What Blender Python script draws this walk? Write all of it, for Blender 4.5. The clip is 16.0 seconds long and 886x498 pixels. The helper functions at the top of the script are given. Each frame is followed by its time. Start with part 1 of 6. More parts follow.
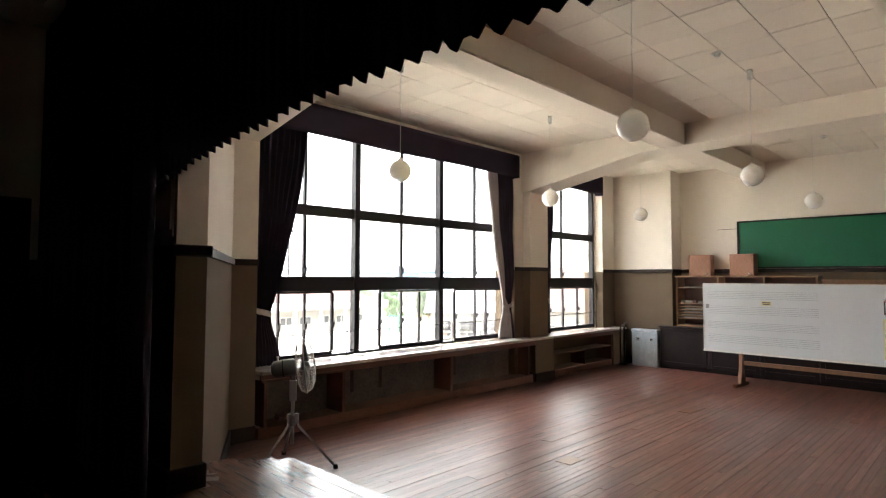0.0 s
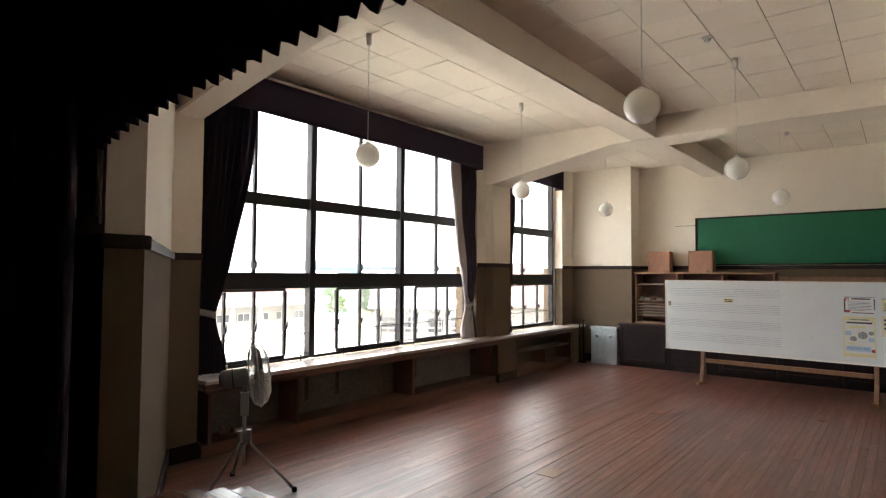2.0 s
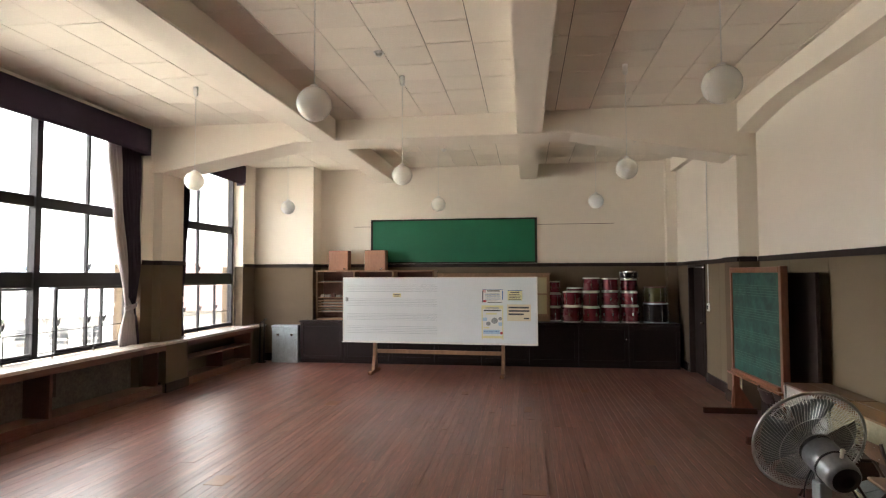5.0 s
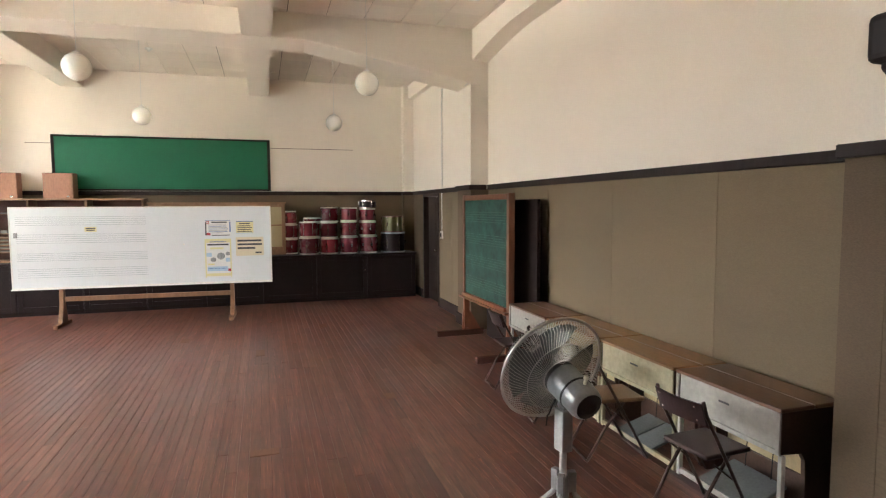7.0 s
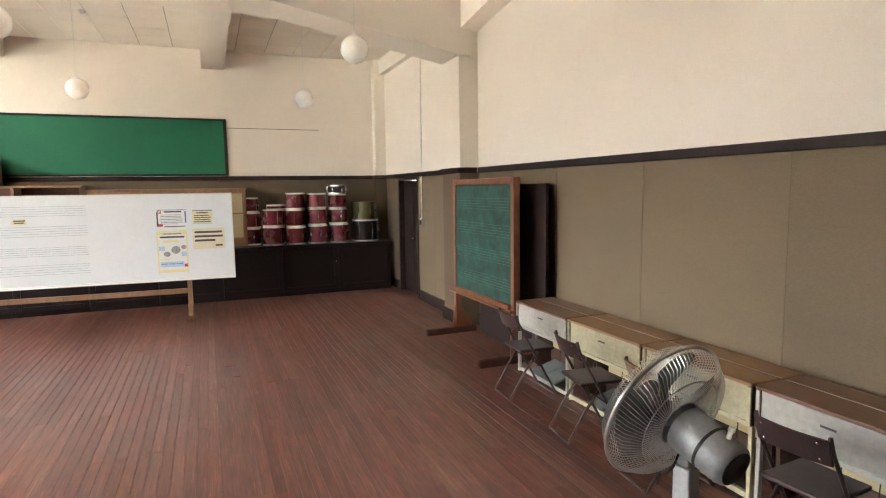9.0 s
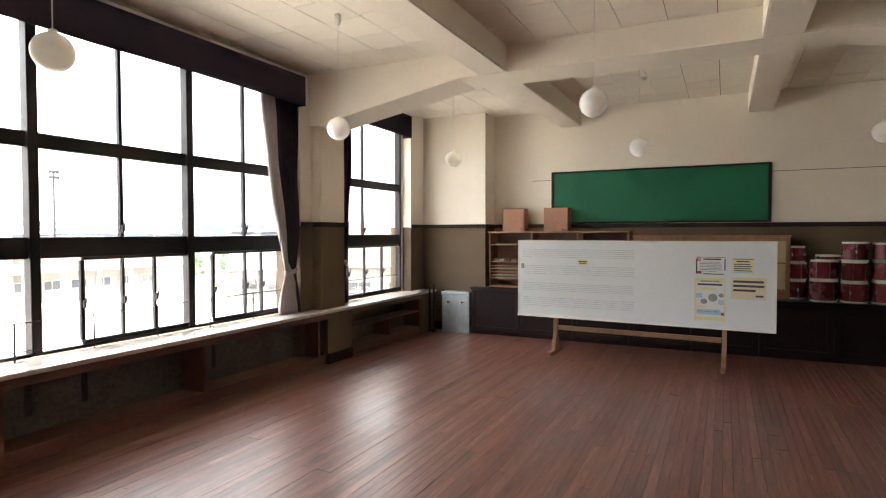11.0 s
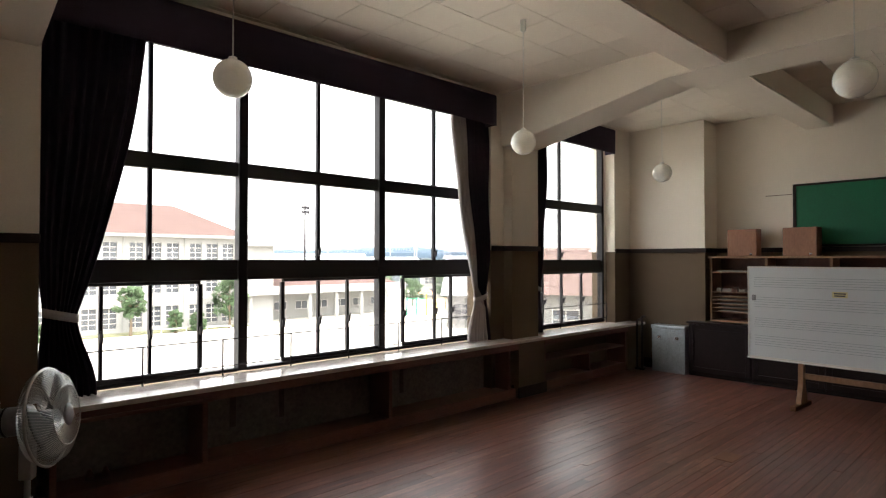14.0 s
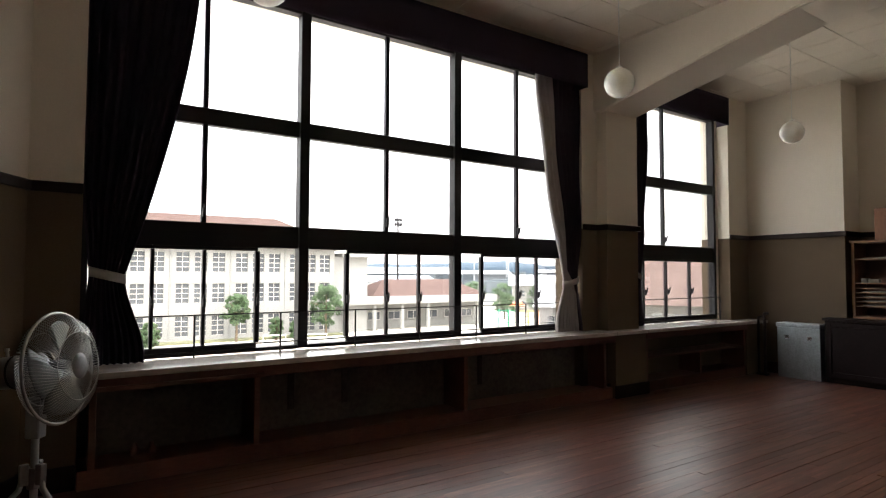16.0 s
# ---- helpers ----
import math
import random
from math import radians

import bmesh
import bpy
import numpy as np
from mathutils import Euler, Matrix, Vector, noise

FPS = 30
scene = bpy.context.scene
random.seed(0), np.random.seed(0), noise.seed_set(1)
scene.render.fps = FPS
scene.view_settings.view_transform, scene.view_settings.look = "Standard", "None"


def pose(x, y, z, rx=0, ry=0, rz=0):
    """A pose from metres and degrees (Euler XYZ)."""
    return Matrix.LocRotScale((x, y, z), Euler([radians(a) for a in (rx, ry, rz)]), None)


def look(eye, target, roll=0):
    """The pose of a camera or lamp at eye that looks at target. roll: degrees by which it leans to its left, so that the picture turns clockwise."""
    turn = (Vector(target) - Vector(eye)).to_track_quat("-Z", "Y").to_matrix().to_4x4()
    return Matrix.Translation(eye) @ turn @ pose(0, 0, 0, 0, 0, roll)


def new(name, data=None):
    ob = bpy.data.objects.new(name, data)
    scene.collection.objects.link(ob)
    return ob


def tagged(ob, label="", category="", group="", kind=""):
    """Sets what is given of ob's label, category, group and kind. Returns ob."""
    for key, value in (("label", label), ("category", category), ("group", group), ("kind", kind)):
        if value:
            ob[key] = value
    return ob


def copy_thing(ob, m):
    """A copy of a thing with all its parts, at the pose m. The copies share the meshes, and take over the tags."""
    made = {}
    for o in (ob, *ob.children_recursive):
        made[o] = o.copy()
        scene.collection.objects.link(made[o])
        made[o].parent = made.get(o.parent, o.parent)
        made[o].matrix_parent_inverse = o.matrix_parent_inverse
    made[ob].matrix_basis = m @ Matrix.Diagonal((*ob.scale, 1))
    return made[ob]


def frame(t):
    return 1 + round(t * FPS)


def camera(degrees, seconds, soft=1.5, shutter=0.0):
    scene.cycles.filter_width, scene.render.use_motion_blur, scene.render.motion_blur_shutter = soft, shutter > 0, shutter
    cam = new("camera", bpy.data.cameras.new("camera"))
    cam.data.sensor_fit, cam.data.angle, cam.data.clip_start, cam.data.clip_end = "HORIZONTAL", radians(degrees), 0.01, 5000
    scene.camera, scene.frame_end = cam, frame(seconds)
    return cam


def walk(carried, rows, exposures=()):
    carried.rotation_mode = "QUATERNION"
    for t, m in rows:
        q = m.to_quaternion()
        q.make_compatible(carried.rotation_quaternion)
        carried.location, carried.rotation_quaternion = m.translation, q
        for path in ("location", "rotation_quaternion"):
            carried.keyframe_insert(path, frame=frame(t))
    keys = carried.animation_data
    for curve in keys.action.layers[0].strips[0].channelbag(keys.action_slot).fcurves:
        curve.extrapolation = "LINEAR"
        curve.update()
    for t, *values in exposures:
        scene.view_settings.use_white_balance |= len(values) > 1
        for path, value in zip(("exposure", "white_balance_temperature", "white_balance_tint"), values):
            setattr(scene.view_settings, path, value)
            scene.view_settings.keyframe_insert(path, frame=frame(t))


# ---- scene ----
cam = camera(75.4, 16.0, soft=1.2)
PATH = [
    (0, (0.145, 0.093, 1.842), (1.571, 1.491, 1.945), 0.2),
    (0.5, (0.093, 0.207, 1.844), (1.532, 1.592, 1.943), 0.4),
    (1, (0.212, 0.377, 1.848), (1.676, 1.737, 1.934), 0.1),
    (1.5, (0.325, 0.5, 1.851), (1.821, 1.825, 1.939), 0.1),
    (2, (0.366, 0.708, 1.853), (1.926, 1.956, 1.942), 0.3),
    (2.5, (0.396, 0.799, 1.881), (2.047, 1.925, 1.968), 0.1),
    (3, (0.423, 0.773, 1.857), (2.171, 1.74, 1.949), -0.1),
    (5.3, (0.449, 0.613, 1.797), (2.443, 0.757, 1.867), -0.2),
    (5.5, (0.494, 0.638, 1.783), (2.493, 0.68, 1.834), -0.2),
    (6, (0.775, 0.542, 1.791), (2.765, 0.343, 1.782), -0.1),
    (6.5, (0.894, 0.506, 1.744), (2.851, 0.099, 1.676), -0.3),
    (7, (1.16, 0.525, 1.758), (3.064, -0.071, 1.609), -0.3),
    (7.5, (1.384, 0.553, 1.761), (3.21, -0.239, 1.565), -0.2),
    (8, (1.672, 0.48, 1.783), (3.453, -0.401, 1.554), -0.5),
    (8.2, (1.77, 0.488, 1.777), (3.543, -0.408, 1.545), -0.5),
    (10.3, (2.1, 1.114, 1.835), (4.083, 1.347, 1.737), -0.9),
    (10.5, (2.08, 1.111, 1.825), (4.023, 1.576, 1.747), -0.6),
    (11, (2.06, 1.035, 1.903), (3.854, 1.917, 1.845), -0.1),
    (11.5, (2.04, 1.143, 1.878), (3.7, 2.257, 1.852), -0.2),
    (12, (2.004, 1.022, 1.893), (3.477, 2.376, 1.902), -0.0),
    (12.5, (2.129, 1.05, 1.881), (3.443, 2.558, 1.919), -0.1),
    (13, (2.296, 1.074, 1.848), (3.602, 2.588, 1.89), -0.2),
    (13.5, (2.511, 1.187, 1.866), (3.839, 2.683, 1.904), -0.0),
    (14, (2.685, 1.189, 1.863), (4.048, 2.652, 1.901), 0.0),
    (14.5, (2.819, 1.37, 1.74), (4.193, 2.822, 1.796), -0.0),
    (15, (2.976, 1.407, 1.478), (4.34, 2.869, 1.522), 0.2),
    (15.5, (3.141, 1.565, 1.437), (4.471, 3.058, 1.504), -0.1),
    (16, (3.261, 1.66, 1.447), (4.371, 3.321, 1.535), 0.2),
]
EXPOSURES = [(0, 3.6), (3, 3.42), (5.5, 4.0), (6.5, 4.26), (8, 4.78), (10.5, 4.12), (11.5, 3.12), (12.5, 2.76), (14.5, 2.32), (16, 2.07)]
walk(cam, [(t, look(eye, target, roll)) for t, eye, target, roll in PATH], EXPOSURES)

# ---------------- world and sun: bright hazy day, sun high behind the building ----------------
world = bpy.data.worlds.new("sky")
scene.world = world
world.use_nodes = True
_wn = world.node_tree.nodes
_bg = _wn["Background"]
_sky = _wn.new("ShaderNodeTexSky")
_sky.sky_type = "NISHITA"
_sky.sun_disc = False
_sky.sun_elevation = radians(55)
_sky.sun_rotation = radians(170)
_sky.dust_density = 4.0
_sky.air_density = 1.2
# thin white cloud over most of the sky
_veil = _wn.new("ShaderNodeMix")
_veil.data_type = "RGBA"
_veil.inputs[0].default_value = 0.8
# overcast: brighter overhead than at the horizon
_dir = _wn.new("ShaderNodeTexCoord")
_sepd = _wn.new("ShaderNodeSeparateXYZ")
_grad = _wn.new("ShaderNodeMapRange")
_grad.inputs["To Min"].default_value, _grad.inputs["To Max"].default_value = 0.62, 1.75
_cloud = _wn.new("ShaderNodeVectorMath")
_cloud.operation = "SCALE"
_cloud.inputs[0].default_value = (10.5, 10.3, 10.0)
world.node_tree.links.new(_dir.outputs["Generated"], _sepd.inputs[0])
world.node_tree.links.new(_sepd.outputs[2], _grad.inputs["Value"])
world.node_tree.links.new(_grad.outputs[0], _cloud.inputs["Scale"])
world.node_tree.links.new(_cloud.outputs[0], _veil.inputs[7])
world.node_tree.links.new(_sky.outputs[0], _veil.inputs[6])
world.node_tree.links.new(_veil.outputs[2], _bg.inputs[0])
_bg.inputs[1].default_value = 0.15
sun = new("sun", bpy.data.lights.new("sun", "SUN"))
sun.data.energy = 0.9
sun.data.angle = radians(12)
sun.data.color = (1.0, 0.95, 0.88)
sun.matrix_world = look((0, -40, 60), (6, 0, 0))


# ---------------- materials ----------------
def mat(name, col, rough=0.6, metal=0.0, var=0.15, scale=1.5, fine=60.0, bump=0.08, dist=0.004, stretch=(1, 1, 1), rand=0.0, spec=0.5, grain=0.5, col2=None, island=False):
    """A painted, wooden or metal surface: large stains and a fine grain, in metres."""
    m = bpy.data.materials.new(name)
    m.use_nodes = True
    n, l = m.node_tree.nodes, m.node_tree.links
    b = n["Principled BSDF"]
    tc = n.new("ShaderNodeTexCoord")
    mp = n.new("ShaderNodeMapping")
    mp.inputs["Scale"].default_value = stretch
    l.new(tc.outputs["Object"], mp.inputs["Vector"])
    src = mp.outputs["Vector"]
    oi = n.new("ShaderNodeNewGeometry" if island else "ShaderNodeObjectInfo")
    rnd = oi.outputs["Random Per Island" if island else "Random"]
    if rand:
        ad = n.new("ShaderNodeVectorMath")
        ad.operation = "MULTIPLY_ADD"
        l.new(rnd, ad.inputs[0])
        ad.inputs[1].default_value = (37.0, 91.0, 53.0)
        l.new(src, ad.inputs[2])
        src = ad.outputs[0]
    big = n.new("ShaderNodeTexNoise")
    big.inputs["Scale"].default_value = scale
    big.inputs["Detail"].default_value = 5
    big.inputs["Roughness"].default_value = 0.6
    sm = n.new("ShaderNodeTexNoise")
    sm.inputs["Scale"].default_value = fine
    sm.inputs["Detail"].default_value = 3
    l.new(src, big.inputs["Vector"])
    l.new(src, sm.inputs["Vector"])
    mixf = n.new("ShaderNodeMath")
    mixf.operation = "MULTIPLY_ADD"
    l.new(sm.outputs["Fac"], mixf.inputs[0])
    mixf.inputs[1].default_value = grain
    mul = n.new("ShaderNodeMath")
    mul.operation = "MULTIPLY"
    l.new(big.outputs["Fac"], mul.inputs[0])
    mul.inputs[1].default_value = 1.0 - grain
    l.new(mul.outputs[0], mixf.inputs[2])
    fac = mixf.outputs[0]
    if rand:
        m2 = n.new("ShaderNodeMath")
        m2.operation = "MULTIPLY_ADD"
        l.new(rnd, m2.inputs[0])
        m2.inputs[1].default_value = rand
        sub = n.new("ShaderNodeMath")
        sub.operation = "SUBTRACT"
        l.new(fac, sub.inputs[0])
        sub.inputs[1].default_value = rand / 2
        l.new(sub.outputs[0], m2.inputs[2])
        fac = m2.outputs[0]
    rp = n.new("ShaderNodeValToRGB")
    c1 = [c * (1 - var) for c in col]
    c2 = list(col2) if col2 else [min(1, c * (1 + var)) for c in col]
    rp.color_ramp.elements[0].position, rp.color_ramp.elements[1].position = 0.3, 0.7
    rp.color_ramp.elements[0].color = (*c1, 1)
    rp.color_ramp.elements[1].color = (*c2, 1)
    l.new(fac, rp.inputs[0])
    l.new(rp.outputs[0], b.inputs["Base Color"])
    rr = n.new("ShaderNodeMapRange")
    rr.inputs["To Min"].default_value = max(0.02, rough - 0.08)
    rr.inputs["To Max"].default_value = min(1, rough + 0.1)
    l.new(big.outputs["Fac"], rr.inputs["Value"])
    l.new(rr.outputs[0], b.inputs["Roughness"])
    b.inputs["Metallic"].default_value = metal
    b.inputs["Specular IOR Level"].default_value = spec
    if bump:
        bp = n.new("ShaderNodeBump")
        bp.inputs["Strength"].default_value = bump
        bp.inputs["Distance"].default_value = dist
        l.new(fac, bp.inputs["Height"])
        l.new(bp.outputs[0], b.inputs["Normal"])
    return m


def glass_mat(name, tint, gloss=0.6):
    m = bpy.data.materials.new(name)
    m.use_nodes = True
    n, l = m.node_tree.nodes, m.node_tree.links
    n.clear()
    out = n.new("ShaderNodeOutputMaterial")
    tr = n.new("ShaderNodeBsdfTransparent")
    tr.inputs[0].default_value = (*tint, 1)
    gl = n.new("ShaderNodeBsdfGlossy")
    gl.inputs["Roughness"].default_value = 0.02
    fr = n.new("ShaderNodeFresnel")
    fr.inputs["IOR"].default_value = 1.45
    mu = n.new("ShaderNodeMath")
    mu.operation = "MULTIPLY"
    mu.inputs[1].default_value = gloss
    l.new(fr.outputs[0], mu.inputs[0])
    mx = n.new("ShaderNodeMixShader")
    l.new(mu.outputs[0], mx.inputs[0])
    l.new(tr.outputs[0], mx.inputs[1])
    l.new(gl.outputs[0], mx.inputs[2])
    l.new(mx.outputs[0], out.inputs[0])
    return m


CREAM = mat("cream_plaster", (0.855, 0.787, 0.69), 0.85, var=0.05, scale=0.8, fine=90, bump=0.15)
WAINS = mat("brown_wall_cloth", (0.155, 0.117, 0.083), 0.9, spec=0.08, var=0.2, scale=0.7, fine=220, bump=0.5, stretch=(0.35, 0.35, 1.0), grain=0.45)
DARKW = mat("dark_stained_wood", (0.028, 0.017, 0.015), 0.6, spec=0.25, var=0.35, scale=2, fine=30, stretch=(1, 1, 0.3), bump=0.1)
CEILM = mat("ceiling_board", (0.855, 0.787, 0.69), 0.9, var=0.06, scale=0.7, fine=70, bump=0.12, rand=0.25, island=True)
SEAM = mat("ceiling_joint", (0.09, 0.06, 0.04), 0.9)
def board_mat(name, tones, rough, along="X", wear=0.5):
    """Varnished boards: a tone for each board, long grain streaks, pale scuffs and uneven gloss."""
    m = bpy.data.materials.new(name)
    m.use_nodes = True
    n, l = m.node_tree.nodes, m.node_tree.links
    b = n["Principled BSDF"]
    geo = n.new("ShaderNodeNewGeometry")
    rnd = n.new("ShaderNodeObjectInfo").outputs["Random"]

    def nz(scale, detail, stretch, offset=True):
        mp = n.new("ShaderNodeMapping")
        mp.inputs["Scale"].default_value = stretch
        l.new(geo.outputs["Position"], mp.inputs["Vector"])
        v = mp.outputs[0]
        if offset:
            ad = n.new("ShaderNodeVectorMath")
            ad.operation = "MULTIPLY_ADD"
            l.new(rnd, ad.inputs[0])
            ad.inputs[1].default_value = (31.0, 47.0, 19.0)
            l.new(v, ad.inputs[2])
            v = ad.outputs[0]
        t = n.new("ShaderNodeTexNoise")
        t.inputs["Scale"].default_value = scale
        t.inputs["Detail"].default_value = detail
        t.inputs["Roughness"].default_value = 0.65
        l.new(v, t.inputs["Vector"])
        return t.outputs["Fac"]

    st = (1.0, 22.0, 1.0) if along == "X" else (22.0, 1.0, 1.0)
    grain = nz(2.2, 3, st)
    streak = nz(0.9, 4, (1.0, 7.0, 1.0) if along == "X" else (7.0, 1.0, 1.0))
    cloud = nz(0.55, 5, (1, 1, 1), False)
    scuff = nz(5.0, 3, (1.0, 5.0, 1.0) if along == "X" else (5.0, 1.0, 1.0))
    scratch = nz(4.0, 2, (0.7, 55.0, 1.0) if along == "X" else (55.0, 0.7, 1.0))
    tone = n.new("ShaderNodeValToRGB")
    els = tone.color_ramp.elements
    els[0].color, els[1].color = (*tones[0], 1), (*tones[-1], 1)
    for k, c in enumerate(tones[1:-1]):
        e = els.new((k + 1) / (len(tones) - 1))
        e.color = (*c, 1)
    l.new(rnd, tone.inputs[0])

    def scaled(col, fac, lo, hi, f0=0.3, f1=0.7):
        r = n.new("ShaderNodeMapRange")
        r.inputs["From Min"].default_value, r.inputs["From Max"].default_value = f0, f1
        r.inputs["To Min"].default_value, r.inputs["To Max"].default_value = lo, hi
        l.new(fac, r.inputs["Value"])
        v = n.new("ShaderNodeVectorMath")
        v.operation = "SCALE"
        l.new(col, v.inputs[0])
        l.new(r.outputs[0], v.inputs["Scale"])
        return v.outputs[0]

    c = scaled(tone.outputs[0], grain, 0.70, 1.28)
    c = scaled(c, streak, 0.72, 1.25)
    c = scaled(c, cloud, 0.78, 1.2)
    c = scaled(c, scuff, 1.0 - 0.35 * wear, 1.0 + 0.6 * wear)
    c = scaled(c, scratch, 1.0, 1.0 + 3.4 * wear, 0.62, 0.72)
    c = scaled(c, scratch, 1.0 - 0.5 * wear, 1.0, 0.28, 0.36)
    l.new(c, b.inputs["Base Color"])
    rr = n.new("ShaderNodeMapRange")
    rr.inputs["From Min"].default_value, rr.inputs["From Max"].default_value = 0.3, 0.7
    rr.inputs["To Min"].default_value, rr.inputs["To Max"].default_value = rough - 0.05, rough + 0.10
    l.new(cloud, rr.inputs["Value"])
    l.new(rr.outputs[0], b.inputs["Roughness"])
    bp = n.new("ShaderNodeBump")
    bp.inputs["Strength"].default_value = 0.10
    bp.inputs["Distance"].default_value = 0.002
    l.new(streak, bp.inputs["Height"])
    # fine ridges of the worn grain break up the gloss
    b2 = n.new("ShaderNodeBump")
    b2.inputs["Strength"].default_value = 0.16 * wear
    b2.inputs["Distance"].default_value = 0.0015
    l.new(nz(9.0, 3, (1.0, 9.0, 1.0) if along == "X" else (9.0, 1.0, 1.0)), b2.inputs["Height"])
    l.new(bp.outputs[0], b2.inputs["Normal"])
    l.new(b2.outputs[0], b.inputs["Normal"])
    return m


FTONES = ((0.085, 0.026, 0.020), (0.125, 0.044, 0.031), (0.150, 0.060, 0.043), (0.100, 0.033, 0.025), (0.172, 0.078, 0.055), (0.117, 0.041, 0.031))
FLOORW = board_mat("worn_floor_boards", FTONES, 0.33)
# worn varnish: a broad dull sheen over the boards
_fb = FLOORW.node_tree.nodes["Principled BSDF"]
_fb.inputs["Coat Weight"].default_value = 0.30
_fb.inputs["Coat Roughness"].default_value = 0.44
SUBFL = mat("floor_gap", (0.02, 0.012, 0.01), 0.9)
STAGEW = board_mat("stage_boards", ((0.12, 0.065, 0.045), (0.15, 0.08, 0.055), (0.135, 0.072, 0.05)), 0.20, "Y", wear=0.3)
VELVET = mat("dark_curtain_cloth", (0.042, 0.031, 0.050), 0.95, var=0.25, scale=3, fine=150, bump=0.2, spec=0.15)
LINING = mat("pale_curtain_lining", (0.44, 0.40, 0.405), 0.9, var=0.12, scale=3, fine=150, bump=0.2)
ALU = mat("dark_window_frame", (0.016, 0.014, 0.017), 0.5, spec=0.3, var=0.2, scale=3, bump=0.03)
GLASS = glass_mat("window_glass", (0.97, 0.98, 0.98))
SILLW = mat("worn_sill_board", (0.58, 0.52, 0.49), 0.14, var=0.3, scale=2.0, fine=30, stretch=(0.4, 3, 1), bump=0.08)
SHELFW = mat("reddish_shelf_wood", (0.145, 0.064, 0.046), 0.5, var=0.35, scale=2.0, fine=30, stretch=(0.5, 2, 2), bump=0.1)
CONC = mat("bare_concrete", (0.165, 0.140, 0.130), 0.9, var=0.4, scale=2.5, fine=30, bump=0.3)
GREENB = mat("green_chalkboard", (0.004, 0.135, 0.062), 0.55, var=0.18, scale=1.2, fine=60, bump=0.02)
WHITEB = mat("white_board_enamel", (0.76, 0.80, 0.83), 0.16, var=0.03, scale=1, bump=0.0)
ASH = mat("pale_brown_wood", (0.30, 0.17, 0.10), 0.5, var=0.3, scale=2, fine=30, stretch=(1, 1, 0.3), bump=0.08)
GALV = mat("galvanised_steel", (0.42, 0.47, 0.50), 0.4, metal=0.6, var=0.25, scale=9, fine=40, bump=0.04)
GLOBE = mat("opal_globe", (0.90, 0.88, 0.81), 0.25, var=0.03, scale=3, bump=0.0)
_gb = GLOBE.node_tree.nodes["Principled BSDF"]
_gb.inputs["Subsurface Weight"].default_value = 1.0
_gb.inputs["Subsurface Radius"].default_value = (1.0, 0.95, 0.85)
_gb.inputs["Subsurface Scale"].default_value = 0.3
WHITEP = mat("white_plastic", (0.75, 0.74, 0.70), 0.4, var=0.05, bump=0.02)
DRUM = mat("red_sparkle_drum_shell", (0.16, 0.022, 0.032), 0.25, var=0.35, scale=4, fine=120, bump=0.03, rand=0.4)
CHROME = mat("chrome", (0.75, 0.75, 0.76), 0.18, metal=1.0, var=0.05, bump=0.0)
HEAD = mat("drum_head", (0.70, 0.67, 0.60), 0.5, var=0.08, scale=4, bump=0.02)
REDW = mat("orange_brown_varnished_wood", (0.215, 0.078, 0.040), 0.4, var=0.3, scale=2, fine=30, stretch=(1, 1, 0.3), bump=0.08)
OLDGREEN = mat("chalky_green_board", (0.008, 0.058, 0.044), 0.7, var=0.6, scale=5.0, fine=14, bump=0.02, grain=0.3, col2=(0.035, 0.115, 0.090))


# ---------------- mesh helpers ----------------
def box(bm, x0, x1, y0, y1, z0, z1, mi=0):
    """A box with outward faces added to bm."""
    v = [bm.verts.new((x, y, z)) for x in (x0, x1) for y in (y0, y1) for z in (z0, z1)]
    for f in ((0, 1, 3, 2), (4, 6, 7, 5), (0, 4, 5, 1), (2, 3, 7, 6), (0, 2, 6, 4), (1, 5, 7, 3)):
        bm.faces.new([v[i] for i in f]).material_index = mi
    return bm


def bbox(x0, x1, y0, y1, z0, z1, bevel=0.0, seg=2):
    bm = box(bmesh.new(), x0, x1, y0, y1, z0, z1)
    if bevel:
        bmesh.ops.bevel(bm, geom=bm.edges[:], offset=bevel, segments=seg, affect="EDGES", profile=0.5)
    return bm


def finish(name, bm, material, smooth=False):
    me = bpy.data.meshes.new(name)
    bm.to_mesh(me)
    bm.free()
    for mt in (material if isinstance(material, (list, tuple)) else [material]):
        me.materials.append(mt)
    if smooth:
        for p in me.polygons:
            p.use_smooth = True
    return new(name, me)


def part(name, bm, material, parent, label="", smooth=False):
    ob = finish(name, bm, material, smooth)
    ob.parent = parent
    if label:
        tagged(ob, label)
    return ob


def thing(name, label, category, group="", at=None):
    ob = new(name)
    tagged(ob, label, category, group)
    if at is not None:
        ob.matrix_basis = at
    return ob


def solid(name, bm, material, label, category, smooth=False, kind="", group=""):
    return tagged(finish(name, bm, material, smooth), label, category, group, kind)


